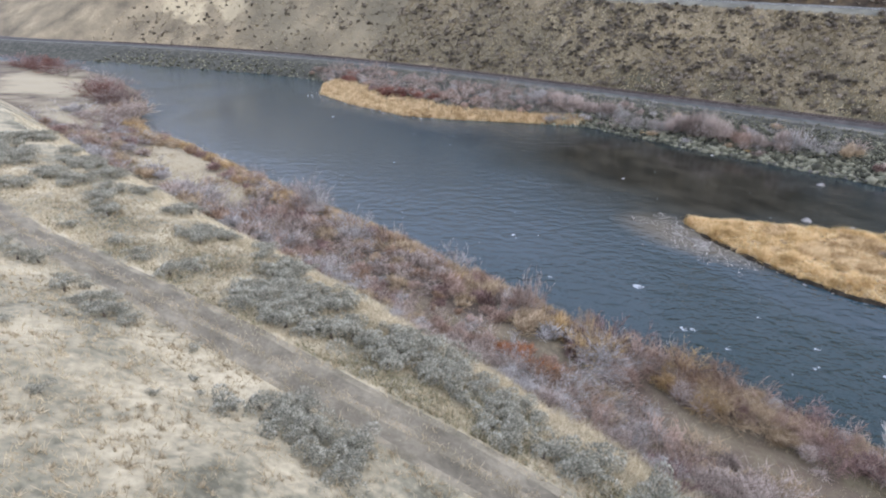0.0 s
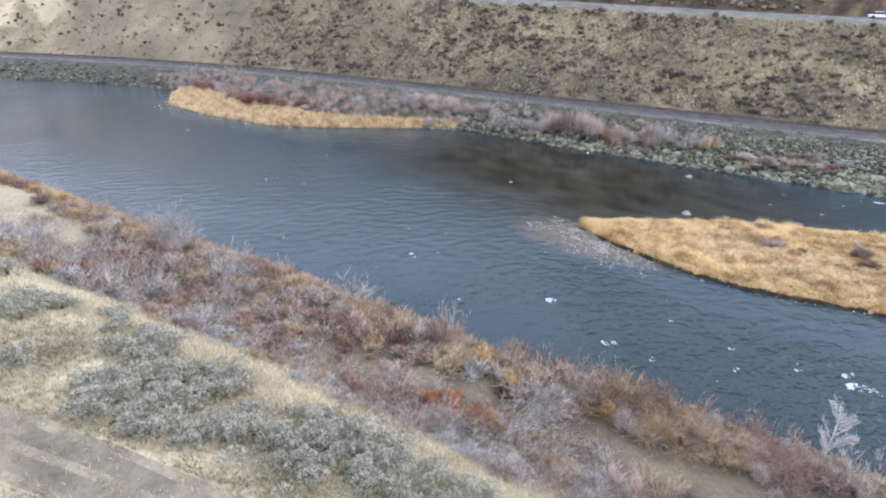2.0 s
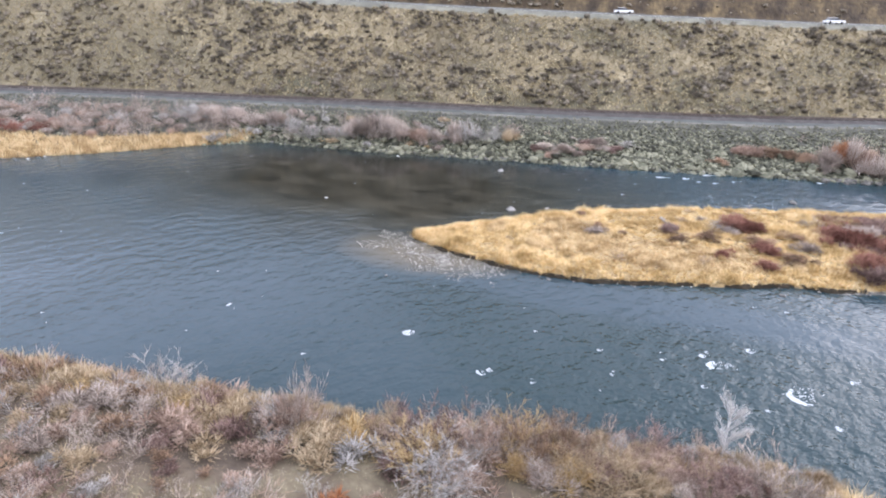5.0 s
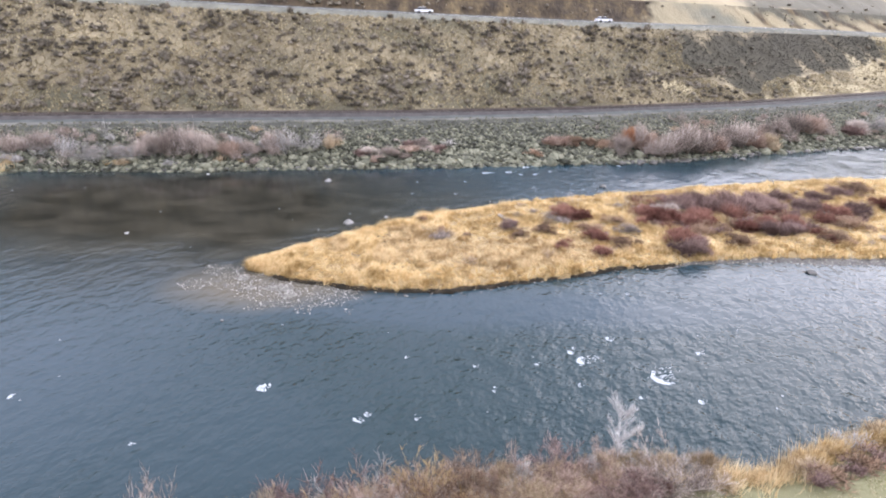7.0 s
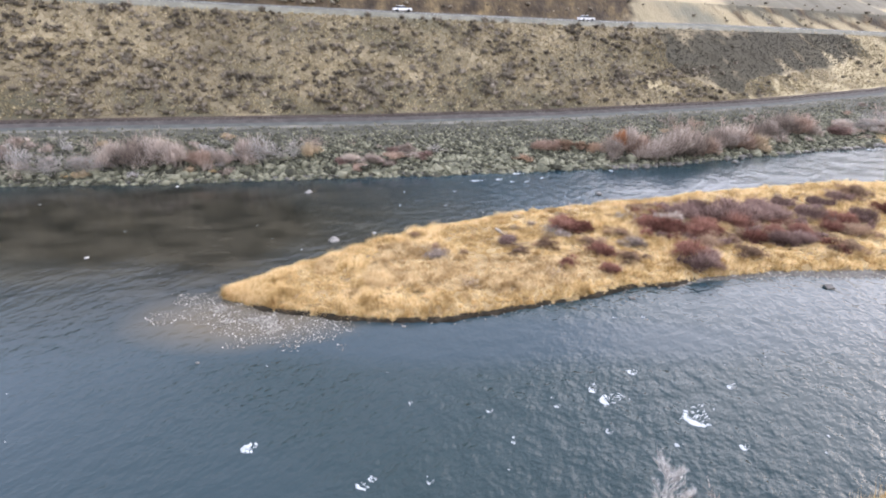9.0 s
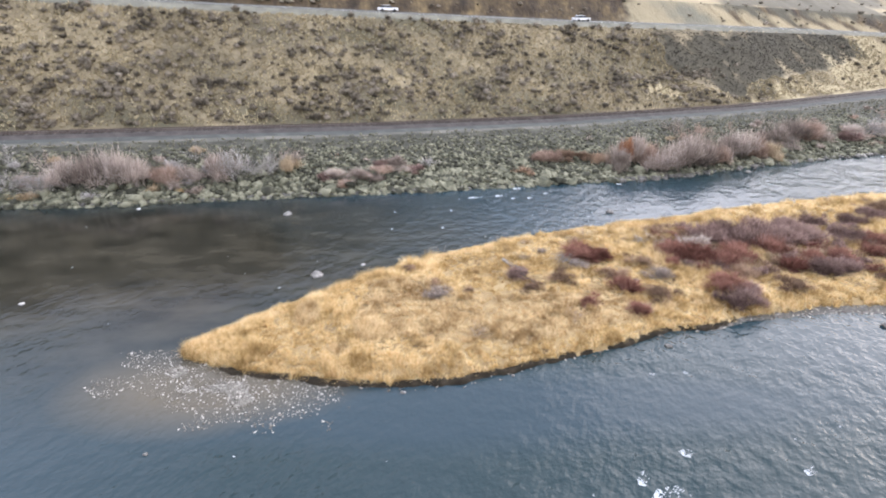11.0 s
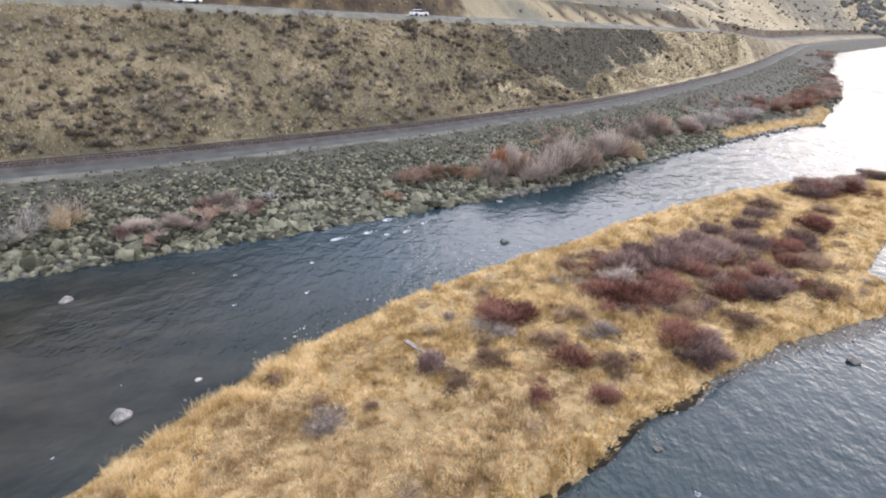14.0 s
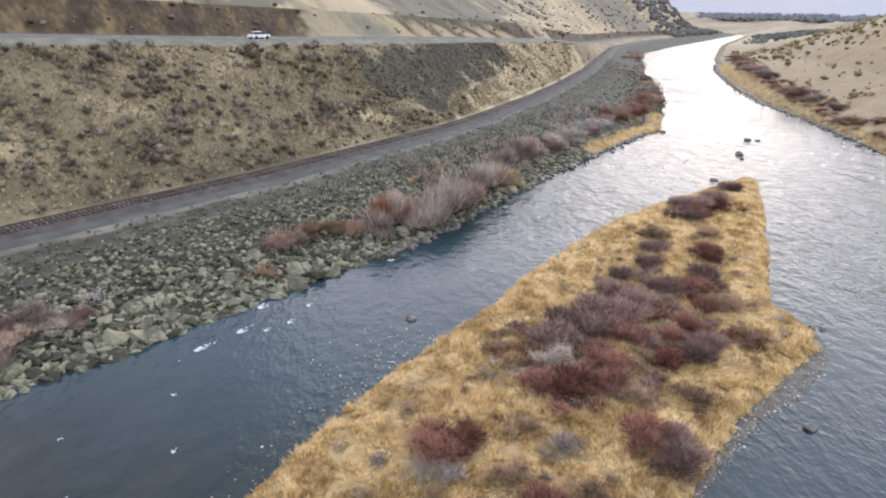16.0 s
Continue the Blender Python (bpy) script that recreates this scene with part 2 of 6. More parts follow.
def breaklines(x):
    """(y, z) of each line across the valley at x, from the near hill to the far one."""
    one, w = np.ones_like(x), widen(x)
    rag, rag2 = value_noise(x / 5, one, 101) + 0.5 * value_noise(x / 1.7, one, 102), value_noise(x / 7, one, 103) + 0.4 * value_noise(x / 2.1, one, 104)
    T, C, N, S, R, H, tz, cz, hz, hh, nh = TR(x), CR(x), SN(x), SF(x), RL(x), HN(x), TZ(x), CZ(x), HZ(x), HILL(x), NHILL(x)
    return [(T - 400, tz + 95 * nh), (T - 60, tz + 22 * nh), (T - 12, tz + 5 * nh), (T - 1.45 + 0.16 * rag, tz + 0.25), (T + 1.45 + 0.16 * rag2, tz), (C, cz), (C + 8.5, 0.25 * cz + 0 * one), (N - 2.2, 0.9 * one),
            (N, -0.1 * one), (N + 4, -1.2 * one), (S - 3, -1.2 * one), (S, -0.1 * one), (np.maximum(R - 10 * w, S + 1.5), 4.2 * one - 2.6 * (R - 10 * w < S + 1.5)),
            (np.maximum(R - (6.5 + 0.7 * rag) * w, S + 3), 4.75 * one), (R - (5.0 + 0.3 * rag2) * w, 4.85 * one), (R - 2.6 * w, 4.95 * one), (R - 1.6 * w, 5.35 * one), (R + 1.6 * w, 5.35 * one), (R + 2.7 * w, 4.95 * one),
            (0.55 * R + 0.45 * H, 5 + 0.40 * (hz - 5)), (H - 2.8 * w, hz - 1.1), (H, hz), (H + 9 * w, hz + 0.3), (H + 15 * w, hz + 0.3 + 6 * hh), (H + 70 * w, hz + 24 * hh * FARUP(x)), (H + 420 * w, hz + 130 * hh * FARUP(x)), (H + 2600, hz + 190 * hh * FARUP(x))]


SEGMENTS = [("near_grass", 4), ("near_grass", 12), ("near_grass", 12), ("track", 7), ("near_grass", 12), ("near_grass", 8), ("flood", 16), ("flood", 4), ("bed", 4), ("bed", 3), ("bed", 3),
            ("riprap_soil", 12), ("riprap_soil", 5), ("shoulder", 3), ("gravel", 4), ("ballast", 2), ("ballast", 2), ("ballast", 2), ("hill", 16), ("hill", 18), ("verge", 3), ("asphalt", 4), ("cut", 8),
            ("hill_far", 14), ("hill_far", 10), ("hill_far", 6)]
ROUGHNESS = [1, 1, .6, .12, .25, .3, .5, .15, .1, 0, .1, .4, .3, .05, .02, 0, 0, 0, .6, .6, .12, 0, .7, 2, 4, 8]


def value_noise(x, y, seed=0):
    xi, yi = np.floor(x), np.floor(y)
    fx, fy = x - xi, y - yi
    fx, fy = fx * fx * (3 - 2 * fx), fy * fy * (3 - 2 * fy)

    def lattice(i, j):
        s = np.sin(i * 127.1 + j * 311.7 + seed * 74.7) * 43758.5453
        return s - np.floor(s)

    top = lattice(xi, yi) * (1 - fx) + lattice(xi + 1, yi) * fx
    low = lattice(xi, yi + 1) * (1 - fx) + lattice(xi + 1, yi + 1) * fx
    return (top * (1 - fy) + low * fy) * 2 - 1


def relief(x, y):
    return 0.55 * value_noise(x / 7, y / 7, 1) + 0.3 * value_noise(x / 2.6, y / 2.6, 2) + 0.15 * value_noise(x / 1.1, y / 1.1, 3)


def ground_z(x, y):
    x, y = np.atleast_1d(np.asarray(x, float)), np.atleast_1d(np.asarray(y, float))
    rows = breaklines(x)
    z = np.full_like(x, -2.0)
    for k in range(len(rows) - 1):
        (y0, z0), (y1, z1) = rows[k], rows[k + 1]
        inside = (y >= y0) & (y <= y1)
        f = np.clip((y - y0) / np.maximum(y1 - y0, 1e-6), 0, 1)
        fade = np.minimum(1, 4 * np.minimum(f, 1 - f))
        z = np.where(inside, z0 + (z1 - z0) * f + ROUGHNESS[k] * fade * relief(x, y), z)
    return z


# ---- mesh helpers ----
def mesh_object(name, verts, faces, mats, slots=None, parent=None, smooth=False):
    """faces: an array (n, 3) or (n, 4), or a list of such arrays."""
    me = bpy.data.meshes.new(name)
    groups = faces if isinstance(faces, list) else [faces]
    groups = [np.asarray(g, np.int32) for g in groups if len(g)]
    counts = np.concatenate([np.full(len(g), g.shape[1], np.int32) for g in groups])
    corner = np.concatenate([g.ravel() for g in groups])
    me.vertices.add(len(verts))
    me.vertices.foreach_set("co", np.asarray(verts, np.float32).ravel())
    me.loops.add(len(corner))
    me.loops.foreach_set("vertex_index", corner)
    me.polygons.add(len(counts))
    me.polygons.foreach_set("loop_start", np.concatenate([[0], np.cumsum(counts)[:-1]]).astype(np.int32))
    for m in mats if isinstance(mats, (list, tuple)) else [mats]:
        me.materials.append(m)
    if slots is not None:
        me.polygons.foreach_set("material_index", np.asarray(slots, np.int32))
    me.update(calc_edges=True)
    me.validate()
    if smooth:
        me.shade_smooth()
    ob = new(name, me)
    if parent:
        ob.parent = parent
    return ob


def part(name, bm, mat, parent, label=""):
    me = bpy.data.meshes.new(name)
    bm.to_mesh(me)
    bm.free()
    me.materials.append(mat)
    ob = new(name, me)
    ob.parent = parent
    return tagged(ob, label)


def grid_faces(nu, nv):
    i = np.arange(nu * nv).reshape(nu, nv)
    return np.stack([i[:-1, :-1], i[1:, :-1], i[1:, 1:], i[:-1, 1:]], -1).reshape(-1, 4)


# ---- the ground: one sheet along the valley ----
gx = np.concatenate([np.linspace(-690, -260, 40)[:-1], np.linspace(-260, -110, 90)[:-1], np.linspace(-110, 190, 330)[:-1], np.linspace(190, 420, 120)[:-1], np.linspace(420, 1500, 80)[:-1], np.linspace(1500, 3400, 20)])
lines_y = [b[0] for b in breaklines(gx)]
rows_y = []
for k, (_, n) in enumerate(SEGMENTS):
    for j in range(n):
        rows_y.append(lines_y[k] + (lines_y[k + 1] - lines_y[k]) * j / n)
rows_y.append(lines_y[-1])
ry = np.array(rows_y)
rx = np.broadcast_to(gx, ry.shape)
rz = ground_z(rx.ravel(), ry.ravel() + 1e-5).reshape(ry.shape)
rz[-1] = breaklines(gx)[-1][1]
names = list(dict.fromkeys(n for n, _ in SEGMENTS))
row_slot = np.concatenate([np.full(n, names.index(m)) for m, n in SEGMENTS])
first = sum(n for m, n in SEGMENTS[:[m for m, _ in SEGMENTS].index("track")])
names.append("track_mid")
for j in (0, 3, 6):
    row_slot[first + j] = names.index("track_mid")
slots = np.repeat(row_slot, len(gx) - 1)
faces = grid_faces(*ry.shape)[:, ::-1]
ground = mesh_object("ground", np.stack([rx, ry, rz], -1).reshape(-1, 3), faces, [M[n] for n in names], slots, smooth=True)
tagged(ground, "dry river valley floor, banks and sagebrush slopes with a gravel track", "ground", kind="structure")

# ---- water ----
def water_material():
    m = bpy.data.materials.new("river_water")
    m.use_nodes = True
    n, l = m.node_tree.nodes, m.node_tree.links
    b = n["Principled BSDF"]
    b.inputs["Base Color"].default_value = (0.040, 0.058, 0.074, 1)
    b.inputs["Roughness"].default_value = 0.10
    b.inputs["IOR"].default_value = 1.33
    tc, mp = n.new("ShaderNodeTexCoord"), n.new("ShaderNodeMapping")
    turned = n.new("ShaderNodeMapping")
    turned.inputs["Rotation"].default_value = (0, 0, radians(-52))
    mp.inputs["Scale"].default_value = (0.78, 1.02, 1)
    l.new(tc.outputs["Object"], turned.inputs["Vector"])
    l.new(turned.outputs["Vector"], mp.inputs["Vector"])
    w1, w2, zone = n.new("ShaderNodeTexNoise"), n.new("ShaderNodeTexNoise"), n.new("ShaderNodeTexNoise")
    w1.inputs["Scale"].default_value, w1.inputs["Detail"].default_value = 0.72, 2
    w2.inputs["Scale"].default_value, w2.inputs["Detail"].default_value = 2.6, 2
    zone.inputs["Scale"].default_value, zone.inputs["Detail"].default_value = 0.045, 2
    l.new(mp.outputs["Vector"], w1.inputs["Vector"])
    l.new(mp.outputs["Vector"], w2.inputs["Vector"])
    l.new(tc.outputs["Object"], zone.inputs["Vector"])
    ad = n.new("ShaderNodeMath")
    ad.operation = "MULTIPLY_ADD"
    l.new(w2.outputs["Fac"], ad.inputs[0])
    ad.inputs[1].default_value = 0.33
    l.new(w1.outputs["Fac"], ad.inputs[2])
    st = n.new("ShaderNodeMapRange")
    st.inputs["From Min"].default_value, st.inputs["From Max"].default_value = 0.35, 0.65
    st.inputs["To Min"].default_value, st.inputs["To Max"].default_value = 0.45, 0.95
    l.new(zone.outputs["Fac"], st.inputs["Value"])
    def area(x, y, rx, ry):
        """1 inside an oval reach of the river, 0 well outside."""
        mq, ln, mr = n.new("ShaderNodeMapping"), n.new("ShaderNodeVectorMath"), n.new("ShaderNodeMapRange")
        mq.inputs["Location"].default_value, mq.inputs["Scale"].default_value = (-x / rx, -y / ry, 0), (1 / rx, 1 / ry, 0)
        l.new(tc.outputs["Object"], mq.inputs["Vector"])
        ln.operation = "LENGTH"
        l.new(mq.outputs["Vector"], ln.inputs[0])
        ad2 = n.new("ShaderNodeMath")
        ad2.operation = "MULTIPLY_ADD"
        l.new(zone.outputs["Fac"], ad2.inputs[0])
        ad2.inputs[1].default_value = 0.9
        l.new(ln.outputs["Value"], ad2.inputs[2])
        mr.inputs["From Min"].default_value, mr.inputs["From Max"].default_value = 1.0, 1.85
        mr.inputs["To Min"].default_value, mr.inputs["To Max"].default_value = 1.0, 0.0
        l.new(ad2.outputs[0], mr.inputs["Value"])
        return mr.outputs["Result"]

    def mix(fac, one, two, kind="FLOAT"):
        q = n.new("ShaderNodeMix")
        q.data_type = kind
        a_, b_, o_ = (2, 3, 0) if kind == "FLOAT" else (6, 7, 2)
        l.new(fac, q.inputs[0])
        for sock, val in ((a_, one), (b_, two)):
            if isinstance(val, (int, float)):
                q.inputs[sock].default_value = val
            elif isinstance(val, tuple):
                q.inputs[sock].default_value = val
            else:
                l.new(val, q.inputs[sock])
        return q.outputs[o_]

    def either(one, two):
        q = n.new("ShaderNodeMath")
        q.operation = "MAXIMUM"
        l.new(one, q.inputs[0])
        l.new(two, q.inputs[1])
        return q.outputs[0]

    def times(one, k):
        q = n.new("ShaderNodeMath")
        q.operation = "MULTIPLY"
        l.new(one, q.inputs[0])
        q.inputs[1].default_value = k
        return q.outputs[0]

    calm = either(area(-15, -12, 36, 20), times(area(8, -11, 22, 9), 0.5))
    glassy = either(either(area(-72, -50, 66, 30), times(area(20, -39.5, 32, 3.6), 0.7)), either(times(area(34, 2, 44, 13), 0.72), times(area(62, -34, 26, 8), 0.5)))
    rapid = area(134, 15, 68, 40)
    strength = mix(rapid, mix(calm, mix(glassy, st.outputs["Result"], 0.15), 0.05), 0.5)
    l.new(mix(rapid, mix(calm, 0.35, 0.17), 0.36), b.inputs["Specular IOR Level"])
    # the stony bed shows through the shallows in streaks along the current
    streak, along = n.new("ShaderNodeTexNoise"), n.new("ShaderNodeMapping")
    along.inputs["Rotation"].default_value = (0, 0, radians(-14))
    along.inputs["Scale"].default_value = (0.15, 0.27, 1)
    streak.inputs["Scale"].default_value, streak.inputs["Detail"].default_value, streak.inputs["Roughness"].default_value = 1.0, 6, 0.62
    l.new(tc.outputs["Object"], along.inputs["Vector"])
    l.new(along.outputs["Vector"], streak.inputs["Vector"])
    sharp = n.new("ShaderNodeMapRange")
    sharp.inputs["From Min"].default_value, sharp.inputs["From Max"].default_value = 0.38, 0.64
    l.new(streak.outputs["Fac"], sharp.inputs["Value"])
    bottom = mix(sharp.outputs["Result"], (0.009, 0.010, 0.008, 1), (0.034, 0.032, 0.024, 1), "RGBA")
    # glassy reaches get a bluer base colour in place of reflected sky
    tint = mix(calm, mix(glassy, (0.017, 0.033, 0.037, 1), (0.022, 0.041, 0.055, 1), "RGBA"), bottom, "RGBA")
    tint = mix(area(0.6, -36.0, 7.5, 4.0), tint, (0.085, 0.075, 0.055, 1), "RGBA")
    l.new(tint, b.inputs["Base Color"])
    # broad standing waves in the rapids
    swell = n.new("ShaderNodeTexNoise")
    swell.inputs["Scale"].default_value, swell.inputs["Detail"].default_value = 0.28, 3
    l.new(mp.outputs["Vector"], swell.inputs["Vector"])
    lift = n.new("ShaderNodeMath")
    lift.operation = "MULTIPLY_ADD"
    l.new(swell.outputs["Fac"], lift.inputs[0])
    l.new(times(rapid, 3.4), lift.inputs[1])
    l.new(ad.outputs[0], lift.inputs[2])
    l.new(mix(rapid, 0.09, 0.22), b.inputs["Roughness"])
    bp = n.new("ShaderNodeBump")
    bp.inputs["Distance"].default_value = 0.42
    l.new(strength, bp.inputs["Strength"])
    l.new(lift.outputs[0], bp.inputs["Height"])
    l.new(bp.outputs["Normal"], b.inputs["Normal"])
    return m


M["water"] = water_material()
wx = gx
wy0, wy1 = SN(wx) - 3, SF(wx) + 3
wv = np.stack([np.stack([wx, wy0 + (wy1 - wy0) * f, np.zeros_like(wx)], -1) for f in np.linspace(0, 1, 7)])
river = mesh_object("water", wv.reshape(-1, 3), grid_faces(7, len(wx))[:, ::-1], M["water"], smooth=True)
tagged(river, "slate-blue rippled river with bright sky glare", "river", kind="structure")

# ---- the island ----
IS = line((-2.6, -31.9), (-2.2, -32.3), (2, -34.5), (8.5, -35.9), (13, -36.6), (18.6, -36.3), (26.5, -33.9), (32, -32.3), (37, -30.2), (41.5, -30), (45, -28.3), (54, -26.9), (62, -26.8), (69, -26.5), (72.6, -25),
          (73.8, -20.5), (88, -14.2), (106, -5.8), (124, 3.4), (126, 5.4))
IN = line((-2.6, -31.7), (-1.5, -29.5), (2.4, -26), (8.2, -21), (14.7, -16.5), (21.6, -12.3), (27.3, -9.9), (35.9, -6.7), (47.6, -4), (59.7, 0.2), (78, 4.7), (96, 6.6), (126, 6.2))
M["island_soil"] = material("island_soil", [(0.15, 0.105, 0.052), (0.26, 0.188, 0.092), (0.37, 0.28, 0.145)], 0.3, 10, bump=0.8, depth=0.1)


def island_z(x, y):
    lo, hi = IS(x), IN(x)
    edge = np.minimum(y - lo, hi - y)
    return 0.75 * np.clip(edge / 2.5, 0, 1) ** 0.6 + 0.12 * relief(x * 1.5, y * 1.5) * np.clip(edge, 0, 1) + 0.05


ix = np.linspace(-2.55, 125.8, 220)
iv = []
for f in np.linspace(-0.02, 1.02, 44):
    yy = IS(ix) + (IN(ix) - IS(ix)) * f
    iv.append(np.stack([ix, yy, np.where((f < 0) | (f > 1), -0.4, island_z(ix, yy))], -1))
island = mesh_object("island", np.array(iv).reshape(-1, 3), grid_faces(44, 220)[:, ::-1], M["island_soil"], smooth=True)
tagged(island, "low river island of brown soil under golden grass", "island", kind="structure")

# wet soil where the current undercuts the island, overhang shadow in its dark colour
M["shaded_wet_soil"] = material("shaded_wet_undercut", [(0.014, 0.012, 0.009), (0.028, 0.023, 0.016), (0.055, 0.045, 0.032)], 1.2, 7, rough=0.95, bump=0.8, depth=0.06, spec=0.1)
ex_ = np.linspace(0.5, 44, 220)
edge_rows = []
for off, zz in ((-0.36, -0.2), (-0.2, 0.05), (-0.06, 0.2), (0.2, 0.28), (0.6, 0.15)):
    yy = IS(ex_) + off + 0.22 * value_noise(ex_ / 1.3, ex_ * 0 + off, 90) + 0.1 * value_noise(ex_ / 0.4, ex_ * 0 + off, 91)
    edge_rows.append(np.stack([ex_, yy, zz + 0.07 * value_noise(ex_ / 0.7, ex_ * 0 + off, 92)], -1))
tagged(mesh_object("undercut_bank", np.array(edge_rows).reshape(-1, 3), grid_faces(5, 220)[:, ::-1], M["shaded_wet_soil"]), "wet undercut soil edge of the island, darkened for the overhang's shadow", "bank", kind="structure")

# ---- plant and stone builders ----
rng = np.random.default_rng(7)


def spikes(base, tip, r):
    """Three-sided tapering stems from base to tip, r thick at the base."""
    d = tip - base
    d = d / np.maximum(np.linalg.norm(d, axis=1, keepdims=True), 1e-6)
    side = np.cross(d, rng.normal(size=d.shape))
    side /= np.maximum(np.linalg.norm(side, axis=1, keepdims=True), 1e-6)
    other = np.cross(d, side)
    r = np.broadcast_to(np.asarray(r, float), (len(base),))[:, None]
    ring = [base + r * (side * math.cos(t) + other * math.sin(t)) for t in (0, 2.094, 4.189)]
    v = np.stack([*ring, tip], 1).reshape(-1, 3)
    f = np.array([[0, 1, 3], [1, 2, 3], [2, 0, 3]])
    return v, (f[None] + 4 * np.arange(len(base))[:, None, None]).reshape(-1, 3)


def blades(px, py, pz, h, w, lean, way=None):
    """Grass blades, one narrow triangle each, leaning every way or the way given."""
    n = len(px)
    a, b = rng.uniform(0, 6.283, n), rng.uniform(0, 6.283, n)
    if way is not None:
        b = way + rng.normal(0, 0.5, n)
    c = np.stack([px, py, pz], 1)
    s = np.stack([np.cos(a), np.sin(a), 0 * a], 1) * (w / 2)[:, None]
    t = c + np.stack([np.cos(b) * lean * h, np.sin(b) * lean * h, h], 1)
    return np.stack([c - s, c + s, t], 1).reshape(-1, 3), np.arange(3 * n).reshape(-1, 3)


def joined(pieces):
    vs, fs, k = [], [], 0
    for v, f in pieces:
        vs.append(v)
        fs.append(f + k)
        k += len(v)
    return np.concatenate(vs), np.concatenate(fs)


def ball_dirs(n, low=-0.1):
    z = rng.uniform(low, 1, n)
    a = rng.uniform(0, 6.283, n)
    s = np.sqrt(1 - z * z)
    return np.stack([s * np.cos(a), s * np.sin(a), z], 1)


def twig_mesh(stems=26, branches=6, twigs=4, height=2.0, spread=0.75, flat=False, thick=1.0):
    """Stems and twigs of a leafless thicket shrub; returns (stems, twigs)."""
    d = ball_dirs(stems, 0.35 if not flat else 0.0)
    d[:, :2] *= spread / 0.75
    if flat:
        d[:, 2] *= 0.25
        d[:, 0] += 0.9
    d /= np.linalg.norm(d, axis=1, keepdims=True)
    base = np.concatenate([rng.normal(0, 0.18 * height / 2, (stems, 2)), np.full((stems, 1), -0.05)], 1)
    length = height * rng.uniform(0.65, 1.05, stems)
    tip = base + d * length[:, None] + np.stack([0 * length, 0 * length, 0.1 * length], 1)
    f = rng.uniform(0.3, 0.95, (stems, branches, 1))
    b0 = base[:, None] + (tip - base)[:, None] * f
    bd = d[:, None] + 0.75 * ball_dirs(stems * branches, -0.6).reshape(stems, branches, 3)
    bd /= np.linalg.norm(bd, axis=2, keepdims=True)
    b1 = b0 + bd * (height * rng.uniform(0.18, 0.42, (stems, branches, 1)))
    b0, b1, bd = b0.reshape(-1, 3), b1.reshape(-1, 3), bd.reshape(-1, 3)
    g = rng.uniform(0.25, 1.0, (len(b0), twigs, 1))
    t0 = b0[:, None] + (b1 - b0)[:, None] * g
    td = bd[:, None] + 0.8 * ball_dirs(len(b0) * twigs, -0.5).reshape(len(b0), twigs, 3)
    td /= np.linalg.norm(td, axis=2, keepdims=True)
    t1 = t0 + td * (height * rng.uniform(0.10, 0.24, (len(b0), twigs, 1)))
    stem = joined([spikes(base, tip, 0.008 * height), spikes(b0, b1, 0.0045 * height)])
    return stem, spikes(t0.reshape(-1, 3), t1.reshape(-1, 3), 0.0046 * height * thick)


def dome_mesh(lobes=11, n=1150, height=2.0, r=0.016):
    """A dense rounded shrub: fine upright shoots crowded over several lobes; returns (stems, shoots)."""
    c = np.concatenate([rng.normal(0, 0.36, (lobes, 2)), rng.uniform(0.28, 0.66, (lobes, 1))], 1) * height / 2
    c[:, 2] -= 0.12 * height * np.hypot(c[:, 0], c[:, 1]) / 0.5 * 0.5
    k = rng.integers(0, lobes, n)
    d = ball_dirs(n, -0.3)
    rad = (height / 2) * rng.uniform(0.30, 0.46, lobes)[k][:, None] * rng.uniform(0.55, 1.05, (n, 1))
    p = c[k] + d * rad
    q = p + (d * 0.7 + rng.normal(0, 0.28, (n, 3)) + [0, 0, 0.55]) * (height / 2) * rng.uniform(0.18, 0.42, (n, 1))
    p[:, 2] = np.maximum(p[:, 2], 0.02)
    shoots = spikes(p - d * 0.08, q, r * height / 2)
    m = 46
    tip = c[rng.integers(0, lobes, m)] + ball_dirs(m, 0) * (height / 2) * rng.uniform(0.3, 0.62, (m, 1))
    base = np.concatenate([rng.normal(0, 0.16, (m, 2)), np.full((m, 1), -0.05)], 1)
    return spikes(base, tip, 0.013 * height), shoots


def sage_mesh(size=1.0, n=1050):
    """Grey-green rounded lobes of short upright leaves on a woody base."""
    lobes = 9
    c = np.concatenate([rng.normal(0, 0.34, (lobes, 2)), rng.uniform(0.3, 0.62, (lobes, 1))], 1) * size
    c[0] = (0, 0, 0.45 * size)
    k = rng.integers(0, lobes, n)
    d = ball_dirs(n, -0.35)
    r = size * rng.uniform(0.22, 0.36, lobes)[k][:, None]
    p = c[k] + d * r
    q = p + (d * 0.7 + np.array([0, 0, 0.45])) * size * rng.uniform(0.03, 0.11, (n, 1))
    leaf = spikes(p - d * 0.05 * size, q, 0.021 * size)
    st = spikes(np.array([[0, 0, -0.06]]), np.array([[0.08, 0.03, 0.62]]) * size, 0.10 * size)
    return leaf, st


